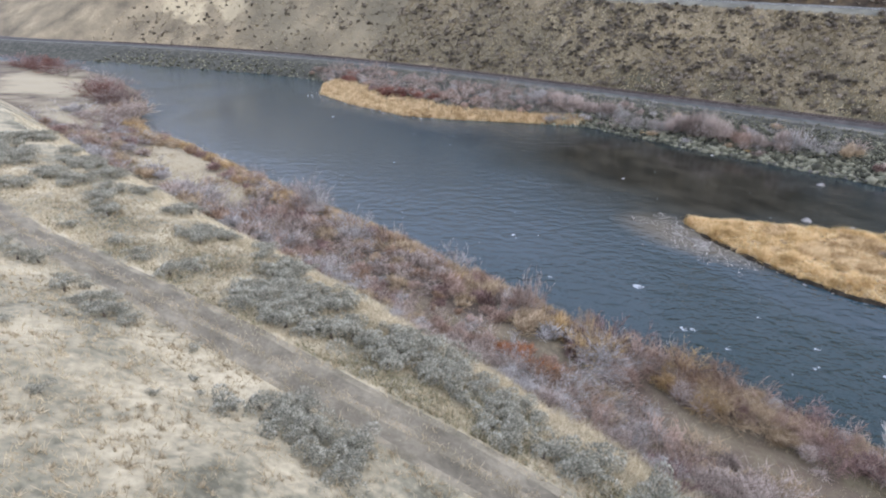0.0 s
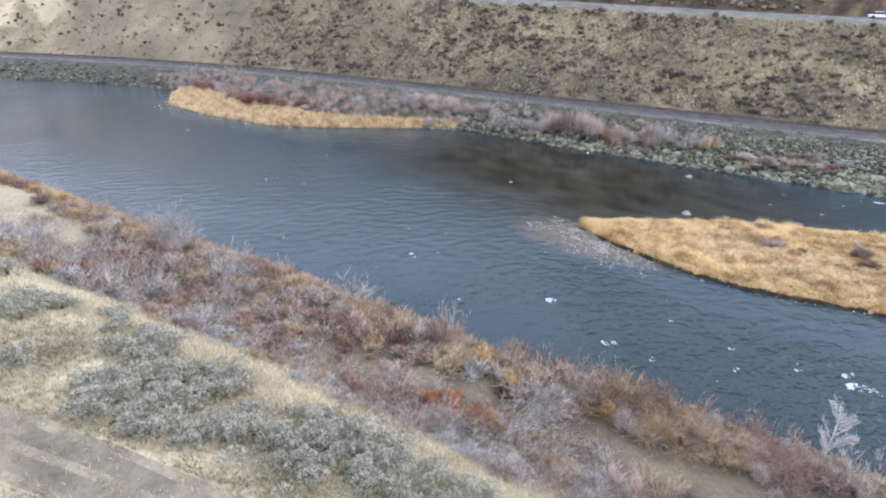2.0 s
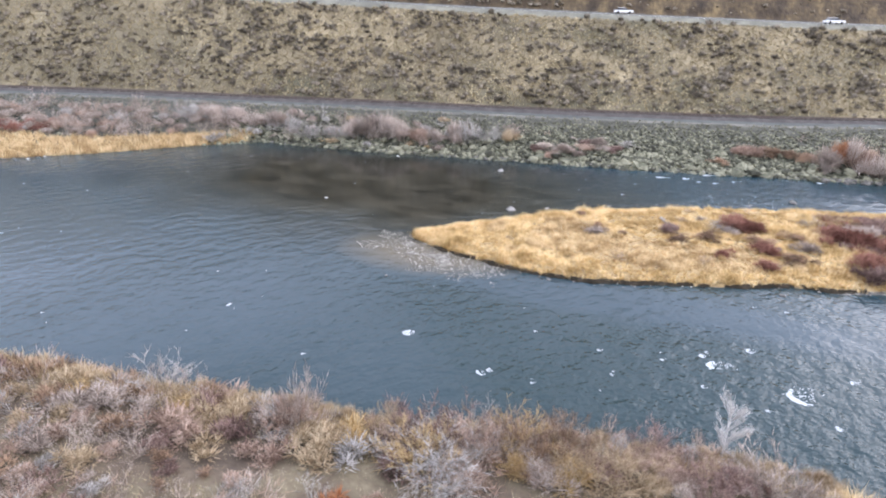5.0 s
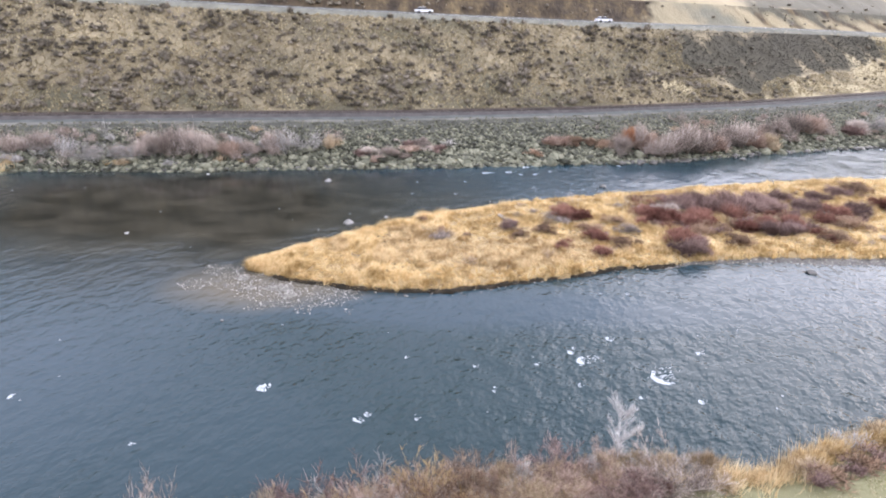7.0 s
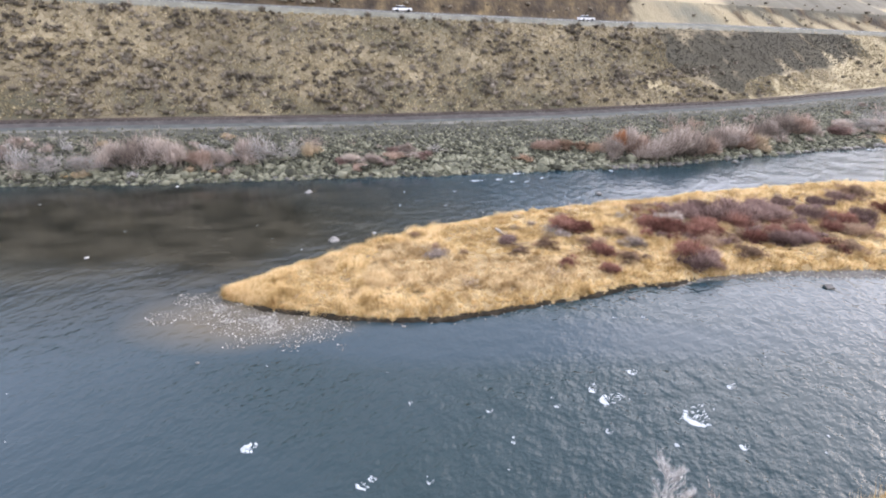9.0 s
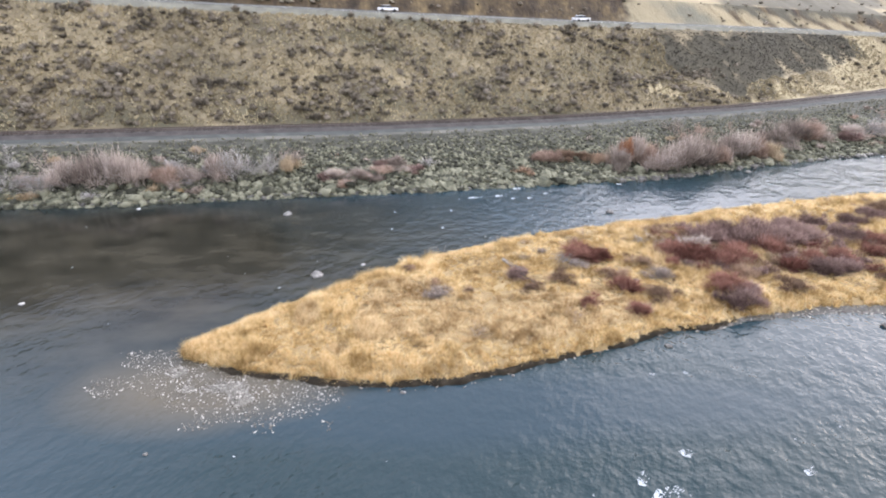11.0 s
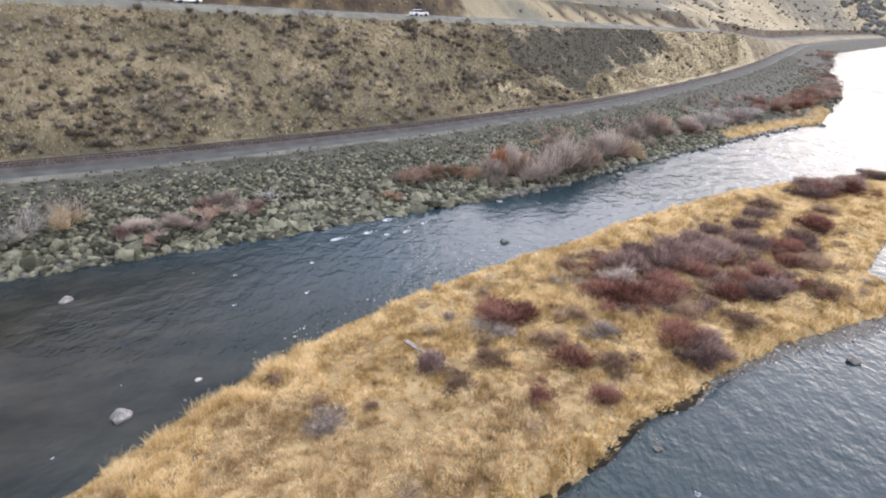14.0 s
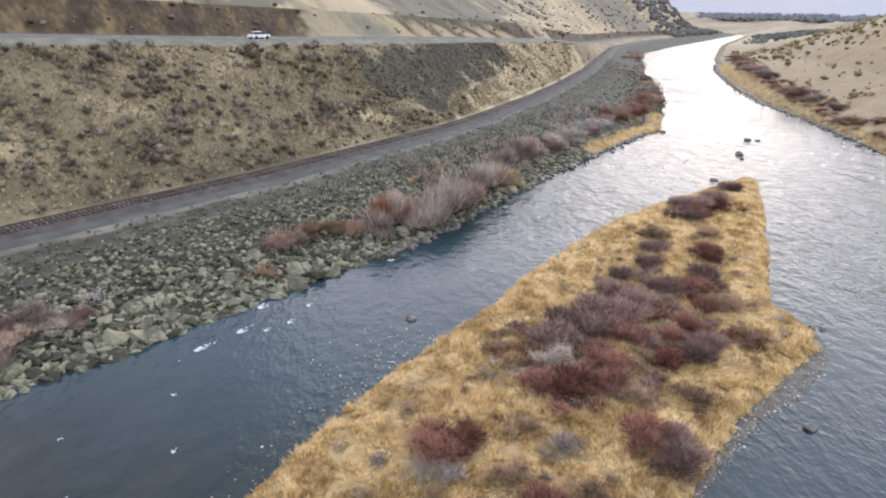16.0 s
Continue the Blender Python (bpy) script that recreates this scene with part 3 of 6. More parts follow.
def rock_mesh(n=13, flat=0.75, seed=None):
    """An angular quarried stone, about 1 m across."""
    bm = bmesh.new()
    for p in rng.normal(size=(n, 3)):
        p = p / np.linalg.norm(p) * rng.uniform(0.38, 0.56)
        bm.verts.new((p[0] * 1.1, p[1], p[2] * flat))
    out = bmesh.ops.convex_hull(bm, input=bm.verts)
    bmesh.ops.delete(bm, geom=list({g for g in out["geom_interior"] + out["geom_unused"] if isinstance(g, bmesh.types.BMVert)}), context="VERTS")
    bmesh.ops.triangulate(bm, faces=bm.faces)
    bm.verts.index_update()
    v = np.array([q.co[:] for q in bm.verts])
    f = np.array([[q.index for q in t.verts] for t in bm.faces])
    bm.free()
    return v, f


def smooth_rock(name, size, mat, seed, flat=0.55, parent=None):
    """A water-worn boulder."""
    bm = bmesh.new()
    bmesh.ops.create_icosphere(bm, subdivisions=4, radius=0.5)
    own = random.Random(int(seed * 100))
    cuts = []
    for _ in range(9):        # worn flat faces
        d = Vector((own.gauss(0, 1), own.gauss(0, 1), own.gauss(0.25, 0.8))).normalized()
        cuts.append((d, own.uniform(0.30, 0.43)))
    for v in bm.verts:
        v.co *= 1 + 0.16 * noise.noise(v.co * 2.2 + Vector((seed * 3.1, 0, 0)))
        for d, reach in cuts:
            v.co -= d * max(0.0, v.co.dot(d) - reach)
        v.co *= 1 + 0.07 * noise.noise(v.co * 7 + Vector((0, seed, 0)))
        v.co.z *= flat
        v.co *= size * 1.12
    me = bpy.data.meshes.new(name)
    bm.to_mesh(me)
    bm.free()
    me.shade_smooth()
    me.materials.append(mat)
    me.materials.append(M["wet_stone"])        # the splashed foot
    for p in me.polygons:
        if p.center.z < size * (0.05 + 0.06 * noise.noise(p.center * 3 / size)):
            p.material_index = 1
    return new(name, me)


def scattered(variants, pos, scale, spin=True, squash=None):
    """Copies of small meshes joined into one: turned about z at random, or every way."""
    pieces = []
    which = rng.integers(0, len(variants), len(pos))
    for k in range(len(variants)):
        sel = np.where(which == k)[0]
        if not len(sel):
            continue
        v, f = variants[k]
        a = rng.uniform(0, 6.283, len(sel))
        ca, sa = np.cos(a)[:, None], np.sin(a)[:, None]
        s = scale[sel]
        s = s[:, None] if s.ndim == 1 else s
        w = v[None] * (s[:, None, :] if s.shape[1] == 3 else s[:, :, None])
        x, y = w[..., 0] * ca - w[..., 1] * sa, w[..., 0] * sa + w[..., 1] * ca
        z = w[..., 2]
        if spin:
            b = rng.uniform(-0.7, 0.7, len(sel))[:, None]
            x, z = x * np.cos(b) - z * np.sin(b), x * np.sin(b) + z * np.cos(b)
        w = np.stack([x, y, z], -1) + pos[sel][:, None]
        pieces.append((w.reshape(-1, 3), (f[None] + len(v) * np.arange(len(sel))[:, None, None]).reshape(-1, f.shape[1])))
    return joined(pieces)


def spaced(cands, gap, limit=10**9):
    """Thins candidate points so that none lie nearer than gap (a number or one for each)."""
    gap = np.broadcast_to(gap, len(cands))
    kept = []
    arr = np.zeros((0, 2))
    for c, g in zip(cands, gap):
        if len(arr) == 0 or ((arr - c[:2]) ** 2).sum(1).min() > g * g:
            kept.append(c)
            arr = np.array([k[:2] for k in kept])
            if len(kept) >= limit:
                break
    return np.array(kept)


# ---- plant and stone materials ----
def plants(name, stops, per="island", scale=0.25, rough=0.85, thin=0.4, each=0.55, span=0.22):
    """Leaf and stalk matter: part of the light goes through it."""
    m = material(name, stops, scale, 6, rough=rough, bump=0, per=per, spec=0.15, each=each, span=span)
    n, l = m.node_tree.nodes, m.node_tree.links
    tr, mx = n.new("ShaderNodeBsdfTranslucent"), n.new("ShaderNodeMixShader")
    colour = n["Principled BSDF"].inputs["Base Color"].links[0].from_socket
    l.new(colour, tr.inputs["Color"])
    mx.inputs["Fac"].default_value = thin
    l.new(n["Principled BSDF"].outputs[0], mx.inputs[1])
    l.new(tr.outputs[0], mx.inputs[2])
    l.new(mx.outputs[0], n["Material Output"].inputs["Surface"])
    return m


M["gold"] = plants("golden_reed_grass", [(0.36, 0.248, 0.11), (0.60, 0.44, 0.208), (0.75, 0.595, 0.325), (0.85, 0.72, 0.47)], scale=0.55, thin=0.5, each=0.3, span=0.17)
M["buff"] = plants("buff_meadow_grass", [(0.33, 0.225, 0.112), (0.54, 0.40, 0.215), (0.70, 0.555, 0.33), (0.80, 0.675, 0.44)], scale=0.6, each=0.3, span=0.17)
M["straw"] = plants("straw_grass", [(0.31, 0.256, 0.16), (0.49, 0.413, 0.272), (0.62, 0.535, 0.366)], scale=0.2)
M["pale_twig"] = plants("pale_sapling_twigs", [(0.50, 0.475, 0.45), (0.66, 0.64, 0.615), (0.82, 0.80, 0.77)])
# crest grass: sunlight on the steep edge is put into this brighter colour
M["bleached"] = plants("sunlit_crest_grass", [(0.46, 0.40, 0.27), (0.64, 0.57, 0.40), (0.80, 0.73, 0.545)], scale=0.3)
M["pale_hay"] = plants("pale_hillside_tufts", [(0.20, 0.165, 0.098), (0.33, 0.275, 0.168), (0.50, 0.425, 0.27), (0.66, 0.575, 0.385)], scale=0.08)
M["weeds"] = plants("olive_weeds", [(0.12, 0.12, 0.08), (0.20, 0.195, 0.14), (0.31, 0.295, 0.22)], scale=0.5)
M["hay"] = plants("hillside_bunch_grass", [(0.175, 0.146, 0.085), (0.295, 0.243, 0.14), (0.47, 0.395, 0.24)], scale=0.1)
M["olive"] = plants("olive_low_grass", [(0.15, 0.14, 0.075), (0.26, 0.24, 0.14), (0.40, 0.365, 0.235)], scale=0.4)
M["green"] = plants("winter_green_grass", [(0.15, 0.17, 0.06), (0.24, 0.25, 0.10), (0.38, 0.34, 0.18)], scale=0.3)
M["sage"] = plants("sagebrush_leaves", [(0.17, 0.165, 0.123), (0.34, 0.328, 0.254), (0.55, 0.533, 0.43)], scale=0.8, thin=0.25)
M["sage_dark"] = plants("hillside_sagebrush", [(0.085, 0.072, 0.053), (0.145, 0.124, 0.092), (0.225, 0.193, 0.146), (0.34, 0.295, 0.23)], scale=0.15)
M["sage_wood"] = plants("sagebrush_wood", [(0.09, 0.075, 0.06), (0.16, 0.13, 0.105)])
TWIGS = {
    "mauve": ([(0.20, 0.16, 0.132), (0.43, 0.355, 0.30), (0.66, 0.57, 0.495)], "mauve-grey leafless thicket shrub on the river bank"),
    "pink": ([(0.24, 0.162, 0.122), (0.46, 0.335, 0.26), (0.66, 0.515, 0.415)], "dusty pink leafless willow shrub on the river bank"),
    "russet": ([(0.15, 0.10, 0.068), (0.33, 0.22, 0.145), (0.52, 0.37, 0.255)], "russet-brown bushy shrub with dead leaves"),
    "maroon": ([(0.11, 0.046, 0.034), (0.24, 0.107, 0.078), (0.42, 0.225, 0.17)], "maroon red-stemmed shrub among dry grass"),
    "plum": ([(0.13, 0.086, 0.074), (0.275, 0.183, 0.155), (0.46, 0.33, 0.285)], "plum-brown leafless shrub with dense twigs"),
    "grey": ([(0.27, 0.25, 0.23), (0.45, 0.425, 0.395), (0.66, 0.63, 0.595)], "pale silver-grey leafless shrub with fine twigs"),
    "orange": ([(0.20, 0.075, 0.032), (0.37, 0.155, 0.068), (0.52, 0.26, 0.13)], "orange-red willow shrub beside the grassy strip"),
    "amber": ([(0.36, 0.235, 0.10), (0.55, 0.39, 0.185), (0.70, 0.54, 0.30)], "golden-orange bushy growth at the foot of the bank"),
    "tan": ([(0.28, 0.205, 0.125), (0.48, 0.37, 0.235), (0.66, 0.54, 0.375)], "tan dry bush mixed with golden grass"),
}
for key, (stops, _) in TWIGS.items():
    M[key] = plants(key + "_twigs", stops, scale=0.5)
    M[key + "_crown"] = plants(key + "_crown_twigs", stops, scale=0.5, per="both")
    M[key + "_stem"] = plants(key + "_stems", [tuple(0.85 * v + 0.02 for v in c) for c in stops])
M["riprap"] = material("riprap_stone", [(0.032, 0.032, 0.021), (0.072, 0.073, 0.048), (0.125, 0.125, 0.083), (0.21, 0.205, 0.142)], 1.2, 6, rough=0.85, bump=0.5, per="island")
M["riprap_piece"] = material("riprap_boulder_stone", [(0.032, 0.032, 0.021), (0.072, 0.073, 0.048), (0.125, 0.125, 0.083), (0.21, 0.205, 0.142)], 1.2, 6, rough=0.85, bump=0.5, per="object")
M["river_stone"] = material("pale_river_stone", [(0.085, 0.076, 0.062), (0.14, 0.127, 0.106), (0.21, 0.193, 0.165), (0.46, 0.435, 0.39)], 2.0, 5, rough=0.7, bump=0.4, per="island")
M["wet_stone"] = material("wet_dark_stone", [(0.045, 0.043, 0.04), (0.09, 0.085, 0.075), (0.14, 0.13, 0.11)], 1.5, 6, rough=0.35, bump=0.5)
M["white_stone"] = material("bleached_boulder", [(0.28, 0.27, 0.255), (0.42, 0.41, 0.39), (0.55, 0.54, 0.515)], 1.5, 6, rough=0.7, bump=0.4)
M["grey_stone"] = material("grey_river_boulder", [(0.10, 0.097, 0.088), (0.19, 0.183, 0.17), (0.33, 0.32, 0.30)], 1.5, 6, rough=0.6, bump=0.5)
M["foam"] = material("white_water_foam", [(0.27, 0.30, 0.315), (0.50, 0.53, 0.545)], 2.0, 6, rough=0.6, bump=0.4)
M["bleached_wood"] = material("bleached_driftwood", [(0.17, 0.155, 0.14), (0.29, 0.27, 0.245), (0.43, 0.405, 0.375)], 3, 6, rough=0.8, bump=0.3)
M["rail"] = material("rusty_steel_rail", [(0.06, 0.045, 0.038), (0.10, 0.074, 0.062)], 2, 8, rough=0.55, metal=0.6, bump=0.2)
M["sleeper"] = material("weathered_sleeper", [(0.05, 0.044, 0.038), (0.085, 0.076, 0.067), (0.135, 0.122, 0.108)], 1.5, 8, rough=0.9, bump=0.4, per="object")
M["sleeper_far"] = material("weathered_sleeper_far", [(0.05, 0.044, 0.038), (0.085, 0.076, 0.067), (0.135, 0.122, 0.108)], 1.5, 8, rough=0.9, bump=0.4, per="island")
M["car_paint"] = material("white_car_paint", [(0.74, 0.75, 0.76), (0.80, 0.80, 0.80)], 1, 4, rough=0.25, bump=0, spec=0.5)
M["car_glass"] = material("dark_car_glass", [(0.02, 0.022, 0.025), (0.03, 0.032, 0.035)], 1, 4, rough=0.08, bump=0, spec=0.6)
M["tyre"] = material("black_tyre_rubber", [(0.02, 0.02, 0.02), (0.035, 0.035, 0.035)], 3, 4, rough=0.8, bump=0.2)
M["lane_paint"] = material("faded_road_paint", [(0.50, 0.50, 0.47), (0.66, 0.66, 0.62)], 1, 8, rough=0.7, bump=0.1)

# ---- shrubs: built once for each kind and shape, then copied ----
PROTO = {}


def shrub_proto(kind, variant):
    shape = {0: dict(stems=22, branches=7, twigs=5, spread=0.80, thick=1.25), 1: dict(stems=25, branches=6, twigs=5, spread=0.66, thick=1.25), 2: dict(stems=20, branches=7, twigs=5, spread=0.95, thick=1.25)}[variant % 3]
    if kind in ("maroon", "plum", "russet", "tan"):
        shape = dict(shape, stems=shape["stems"] + 8)
    stem, twig = dome_mesh(height=2.0) if variant > 2 else twig_mesh(height=2.0, **shape)
    top = new("shrub")
    mesh_object("woody_base", *stem, M[kind + "_stem"], parent=top)
    mesh_object("crown", *twig, M[kind + "_crown"], parent=top)
    return tagged(top, TWIGS[kind][1], "shrub")


THIN = {}
JOINED = {k: [] for k in TWIGS}


def join_shrub(kind, x, y, height, width, z=None):
    """A shrub of the thicket that cannot be told from its neighbours: goes into one joined mesh."""
    shape = int(rng.integers(0, 5))
    key = (kind in ("maroon", "plum", "russet", "tan", "amber") or shape < 3, shape)
    if key not in THIN:
        stem, twig = dome_mesh(7, 270, 2.0, 0.031) if key[0] else twig_mesh(15 if key[0] else 13, 5, 3, 2.0, 0.8, thick=1.4)
        v, f = joined([stem, twig])
        THIN[key] = (v, f)
    v, f = THIN[key]
    a = rng.uniform(0, 6.283)
    w = v * [width / 2, width / 2, height / 2]
    w = np.stack([w[:, 0] * math.cos(a) - w[:, 1] * math.sin(a) + x, w[:, 0] * math.sin(a) + w[:, 1] * math.cos(a) + y, w[:, 2] + (float(ground_z(x, y)[0]) if z is None else z)], 1)
    JOINED[kind].append((w, f))


def put_shrub(kind, x, y, height, width=None, z=None, group="", dense=False, single=False):
    if not single and z is None and not (9 < x < 33 and y < -50) and not (-12 < x < 80 and y > 0 and height > 2.3) and height < 3.35:
        return join_shrub(kind, x, y, height, width or height)
    key = (kind, int(rng.integers(0, 3)) + (3 if dense else 0))
    z = float(ground_z(x, y)[0]) if z is None else z
    w = (width or height) / 2.0
    m = Matrix.LocRotScale((x, y, z), Euler((0, 0, rng.uniform(0, 6.283))), (w, w, height / 2.0))
    if key not in PROTO:
        PROTO[key] = shrub_proto(*key)
        PROTO[key].matrix_basis = m
        ob = PROTO[key]
    else:
        src = PROTO[key]
        ob = copy_thing(src, Matrix.Identity(4))
        ob.matrix_basis = m
    return tagged(ob, group=group)


def pick(weights, at=None):
    """A kind by weight; with a place given, like kinds stand together in patches."""
    keys = list(weights)
    p = np.array([weights[k] for k in keys], float)
    if at is not None:
        p = p * np.array([math.exp(2.6 * float(value_noise(np.array([at[0] / 4.5]), np.array([at[1] / 2.6]), 60 + len(k) + ord(k[0]))[0])) for k in keys])
    return keys[int(rng.choice(len(keys), p=p / p.sum()))]


# near bank thicket
STRIP = line((-8, -71.2), (1, -70.4), (8, -69.2), (12.3, -68.1), (17, -67.1), (20, -67), (24, -66), (27, -65.2), (30, -64.4), (36, -62.5), (60, -55))


def in_strip(x, y):
    """True on the narrow trodden strip that winds through the thicket."""
    return x > -6 and abs(y - STRIP(x)) < np.interp(x, [-6, 2, 9, 20, 30, 40], [0.1, 0.4, 1.2, 1.9, 2.5, 2.8])


cand = []
for x in np.concatenate([rng.uniform(-40, 36, 3600), rng.uniform(-96, -40, 900), rng.uniform(33, 64, 300)]):
    lo, hi = CR(x) + np.interp(x, [-40, -20, 0, 30], [5.5, 4.4, 3.6, 3.4]), SN(x) - 0.4
    y = rng.uniform(lo, hi)
    if in_strip(x, y):
        continue
    if x > 33.5 and y < SN(x) - 4.2:
        continue
    if 34.0 < x < 38.0 and y > SN(x) - 2.5:
        continue
    if x < -14 and y < SN(x) - 5 and value_noise(np.array([x / 7]), np.array([y / 3.5]), 71)[0] < -0.35:
        continue
    if x < -62 and y < SN(x) - 7 and rng.random() < 0.7:
        continue
    if -78 < x < -40 and math.hypot((x + 60) / 16, (y + 79.5) / 4.5) < 1 + 0.3 * value_noise(np.array([x / 4]), np.array([y / 2]), 72)[0]:
        continue
    cand.append((x, y))
cand = np.array(cand)
near = spaced(cand, 1.15 + 0.007 * np.maximum(0, -cand[:, 0] - 10))
for x, y in near:
    shore, rise, ahead = SN(x) - y, y - CR(x), y - STRIP(x)
    if math.hypot((x - 9) / 2.4, (y + 72) / 1.2) < 1:
        kind, h = "orange", rng.uniform(1.4, 1.9)
    elif 21 < x < 34 and shore < 5.5:
        kind, h = pick({"maroon": 0.35, "plum": 1.6, "pink": 1.2, "mauve": 1.5, "tan": 1.0}, (x, y)), rng.uniform(1.4, 2.1)
    elif math.hypot((x + 37) / 7, (y + 79) / 4) < 1:
        kind, h = pick({"grey": 3, "mauve": 1}, (x, y)), rng.uniform(1.8, 2.6)
    elif shore < 5 and x > -14:
        kind, h = pick({"tan": 2.9, "mauve": 1.7, "russet": 1.9, "plum": 0.6, "pink": 1.1, "grey": 1.2, "amber": 0.8}, (x, y)), rng.uniform(1.7, 2.7)
    elif shore < 4.5:
        kind, h = pick({"tan": 2.8, "mauve": 1.8, "russet": 1.6, "plum": 0.6, "amber": 0.8, "grey": 0.8}, (x, y)), rng.uniform(1.6, 2.6)
    elif x < -18:
        kind, h = pick({"mauve": 3, "pink": 0.9, "russet": 0.5, "grey": 2.4, "plum": 0.3, "tan": 0.9}, (x, y)), rng.uniform(1.9, 3.2)
    elif rise < 6.5:
        kind, h = pick({"mauve": 2.6, "plum": 0.8, "pink": 0.6, "grey": 0.9, "tan": 0.4}, (x, y)), rng.uniform(1.0, 1.6)
    else:
        kind, h = pick({"mauve": 2.4, "pink": 1.6, "russet": 0.8, "grey": 1.5, "plum": 0.3, "tan": 1.1}, (x, y)), rng.uniform(1.3, 2.1)
    if x > -6 and -4.2 < ahead < 0 and kind != "orange":
        h *= 0.62
    put_shrub(kind, x, y, h, h * rng.uniform(1.2, 1.65), group="shrubs of the near bank", dense=rng.random() < 0.5)
for x, y, h, w, kind in [(-31, -70, 3.6, 3.4, "grey"), (-29.5, -71, 3.2, 3.0, "grey"), (-32.5, -71.5, 3.0, 3.0, "mauve"), (2.4, -65.4, 3.4, 2.4, "pink"), (3.4, -65.6, 3.1, 2.2, "mauve"),
                         (8.6, -64.2, 2.2, 1.6, "tan"), (10.6, -66.3, 1.3, 1.2, "amber"), (8.2, -72.3, 1.7, 2.4, "orange"), (9.4, -71.7, 1.7, 2.2, "orange"), (10.7, -71.4, 1.4, 1.9, "orange"), (6.2, -73.4, 1.8, 2.6, "pink"),
                         (5.0, -74.4, 1.9, 2.4, "pink"), (3.4, -75.2, 1.9, 2.6, "pink"), (-41, -84, 2.6, 4.0, "grey"), (-37, -82, 2.4, 4.0, "grey")]:
    put_shrub(kind, x, y, h * 1.15, w, group="shrubs of the near bank", dense=kind in ("orange", "amber", "pink"), single=True)

for x in np.arange(38.6, 63, 1.25):
    for off, kinds in ((1.0, {"tan": 2, "amber": 2}), (2.4, {"plum": 2, "russet": 1, "mauve": 1})):
        xx = x + rng.uniform(-0.4, 0.4)
        put_shrub(pick(kinds), xx, SN(xx) - off - rng.uniform(0, 0.6), rng.uniform(1.2, 1.9) * (1.1 if off < 2 else 0.95), rng.uniform(1.8, 2.6), group="shrubs of the near bank", dense=off > 2)
for x in np.arange(-14, 34.2, 0.95):
    xx = x + rng.uniform(-0.4, 0.4)
    put_shrub(pick({"amber": 0.4, "tan": 2.8, "pink": 1.5, "mauve": 1.0, "russet": 0.7, "grey": 0.9}), xx, SN(xx) - rng.uniform(0.15, 1.0), rng.uniform(1.9, 2.9), rng.uniform(1.4, 2.2), group="shrubs of the near bank", dense=True)
for x in np.arange(-98, -15, 1.5):
    xx = x + rng.uniform(-0.6, 0.6)
    put_shrub(pick({"amber": 2, "tan": 2, "russet": 0.5}), xx, SN(xx) - rng.uniform(0.1, 0.9), rng.uniform(1.0, 1.9), rng.uniform(1.8, 2.8), group="shrubs of the near bank", dense=True)

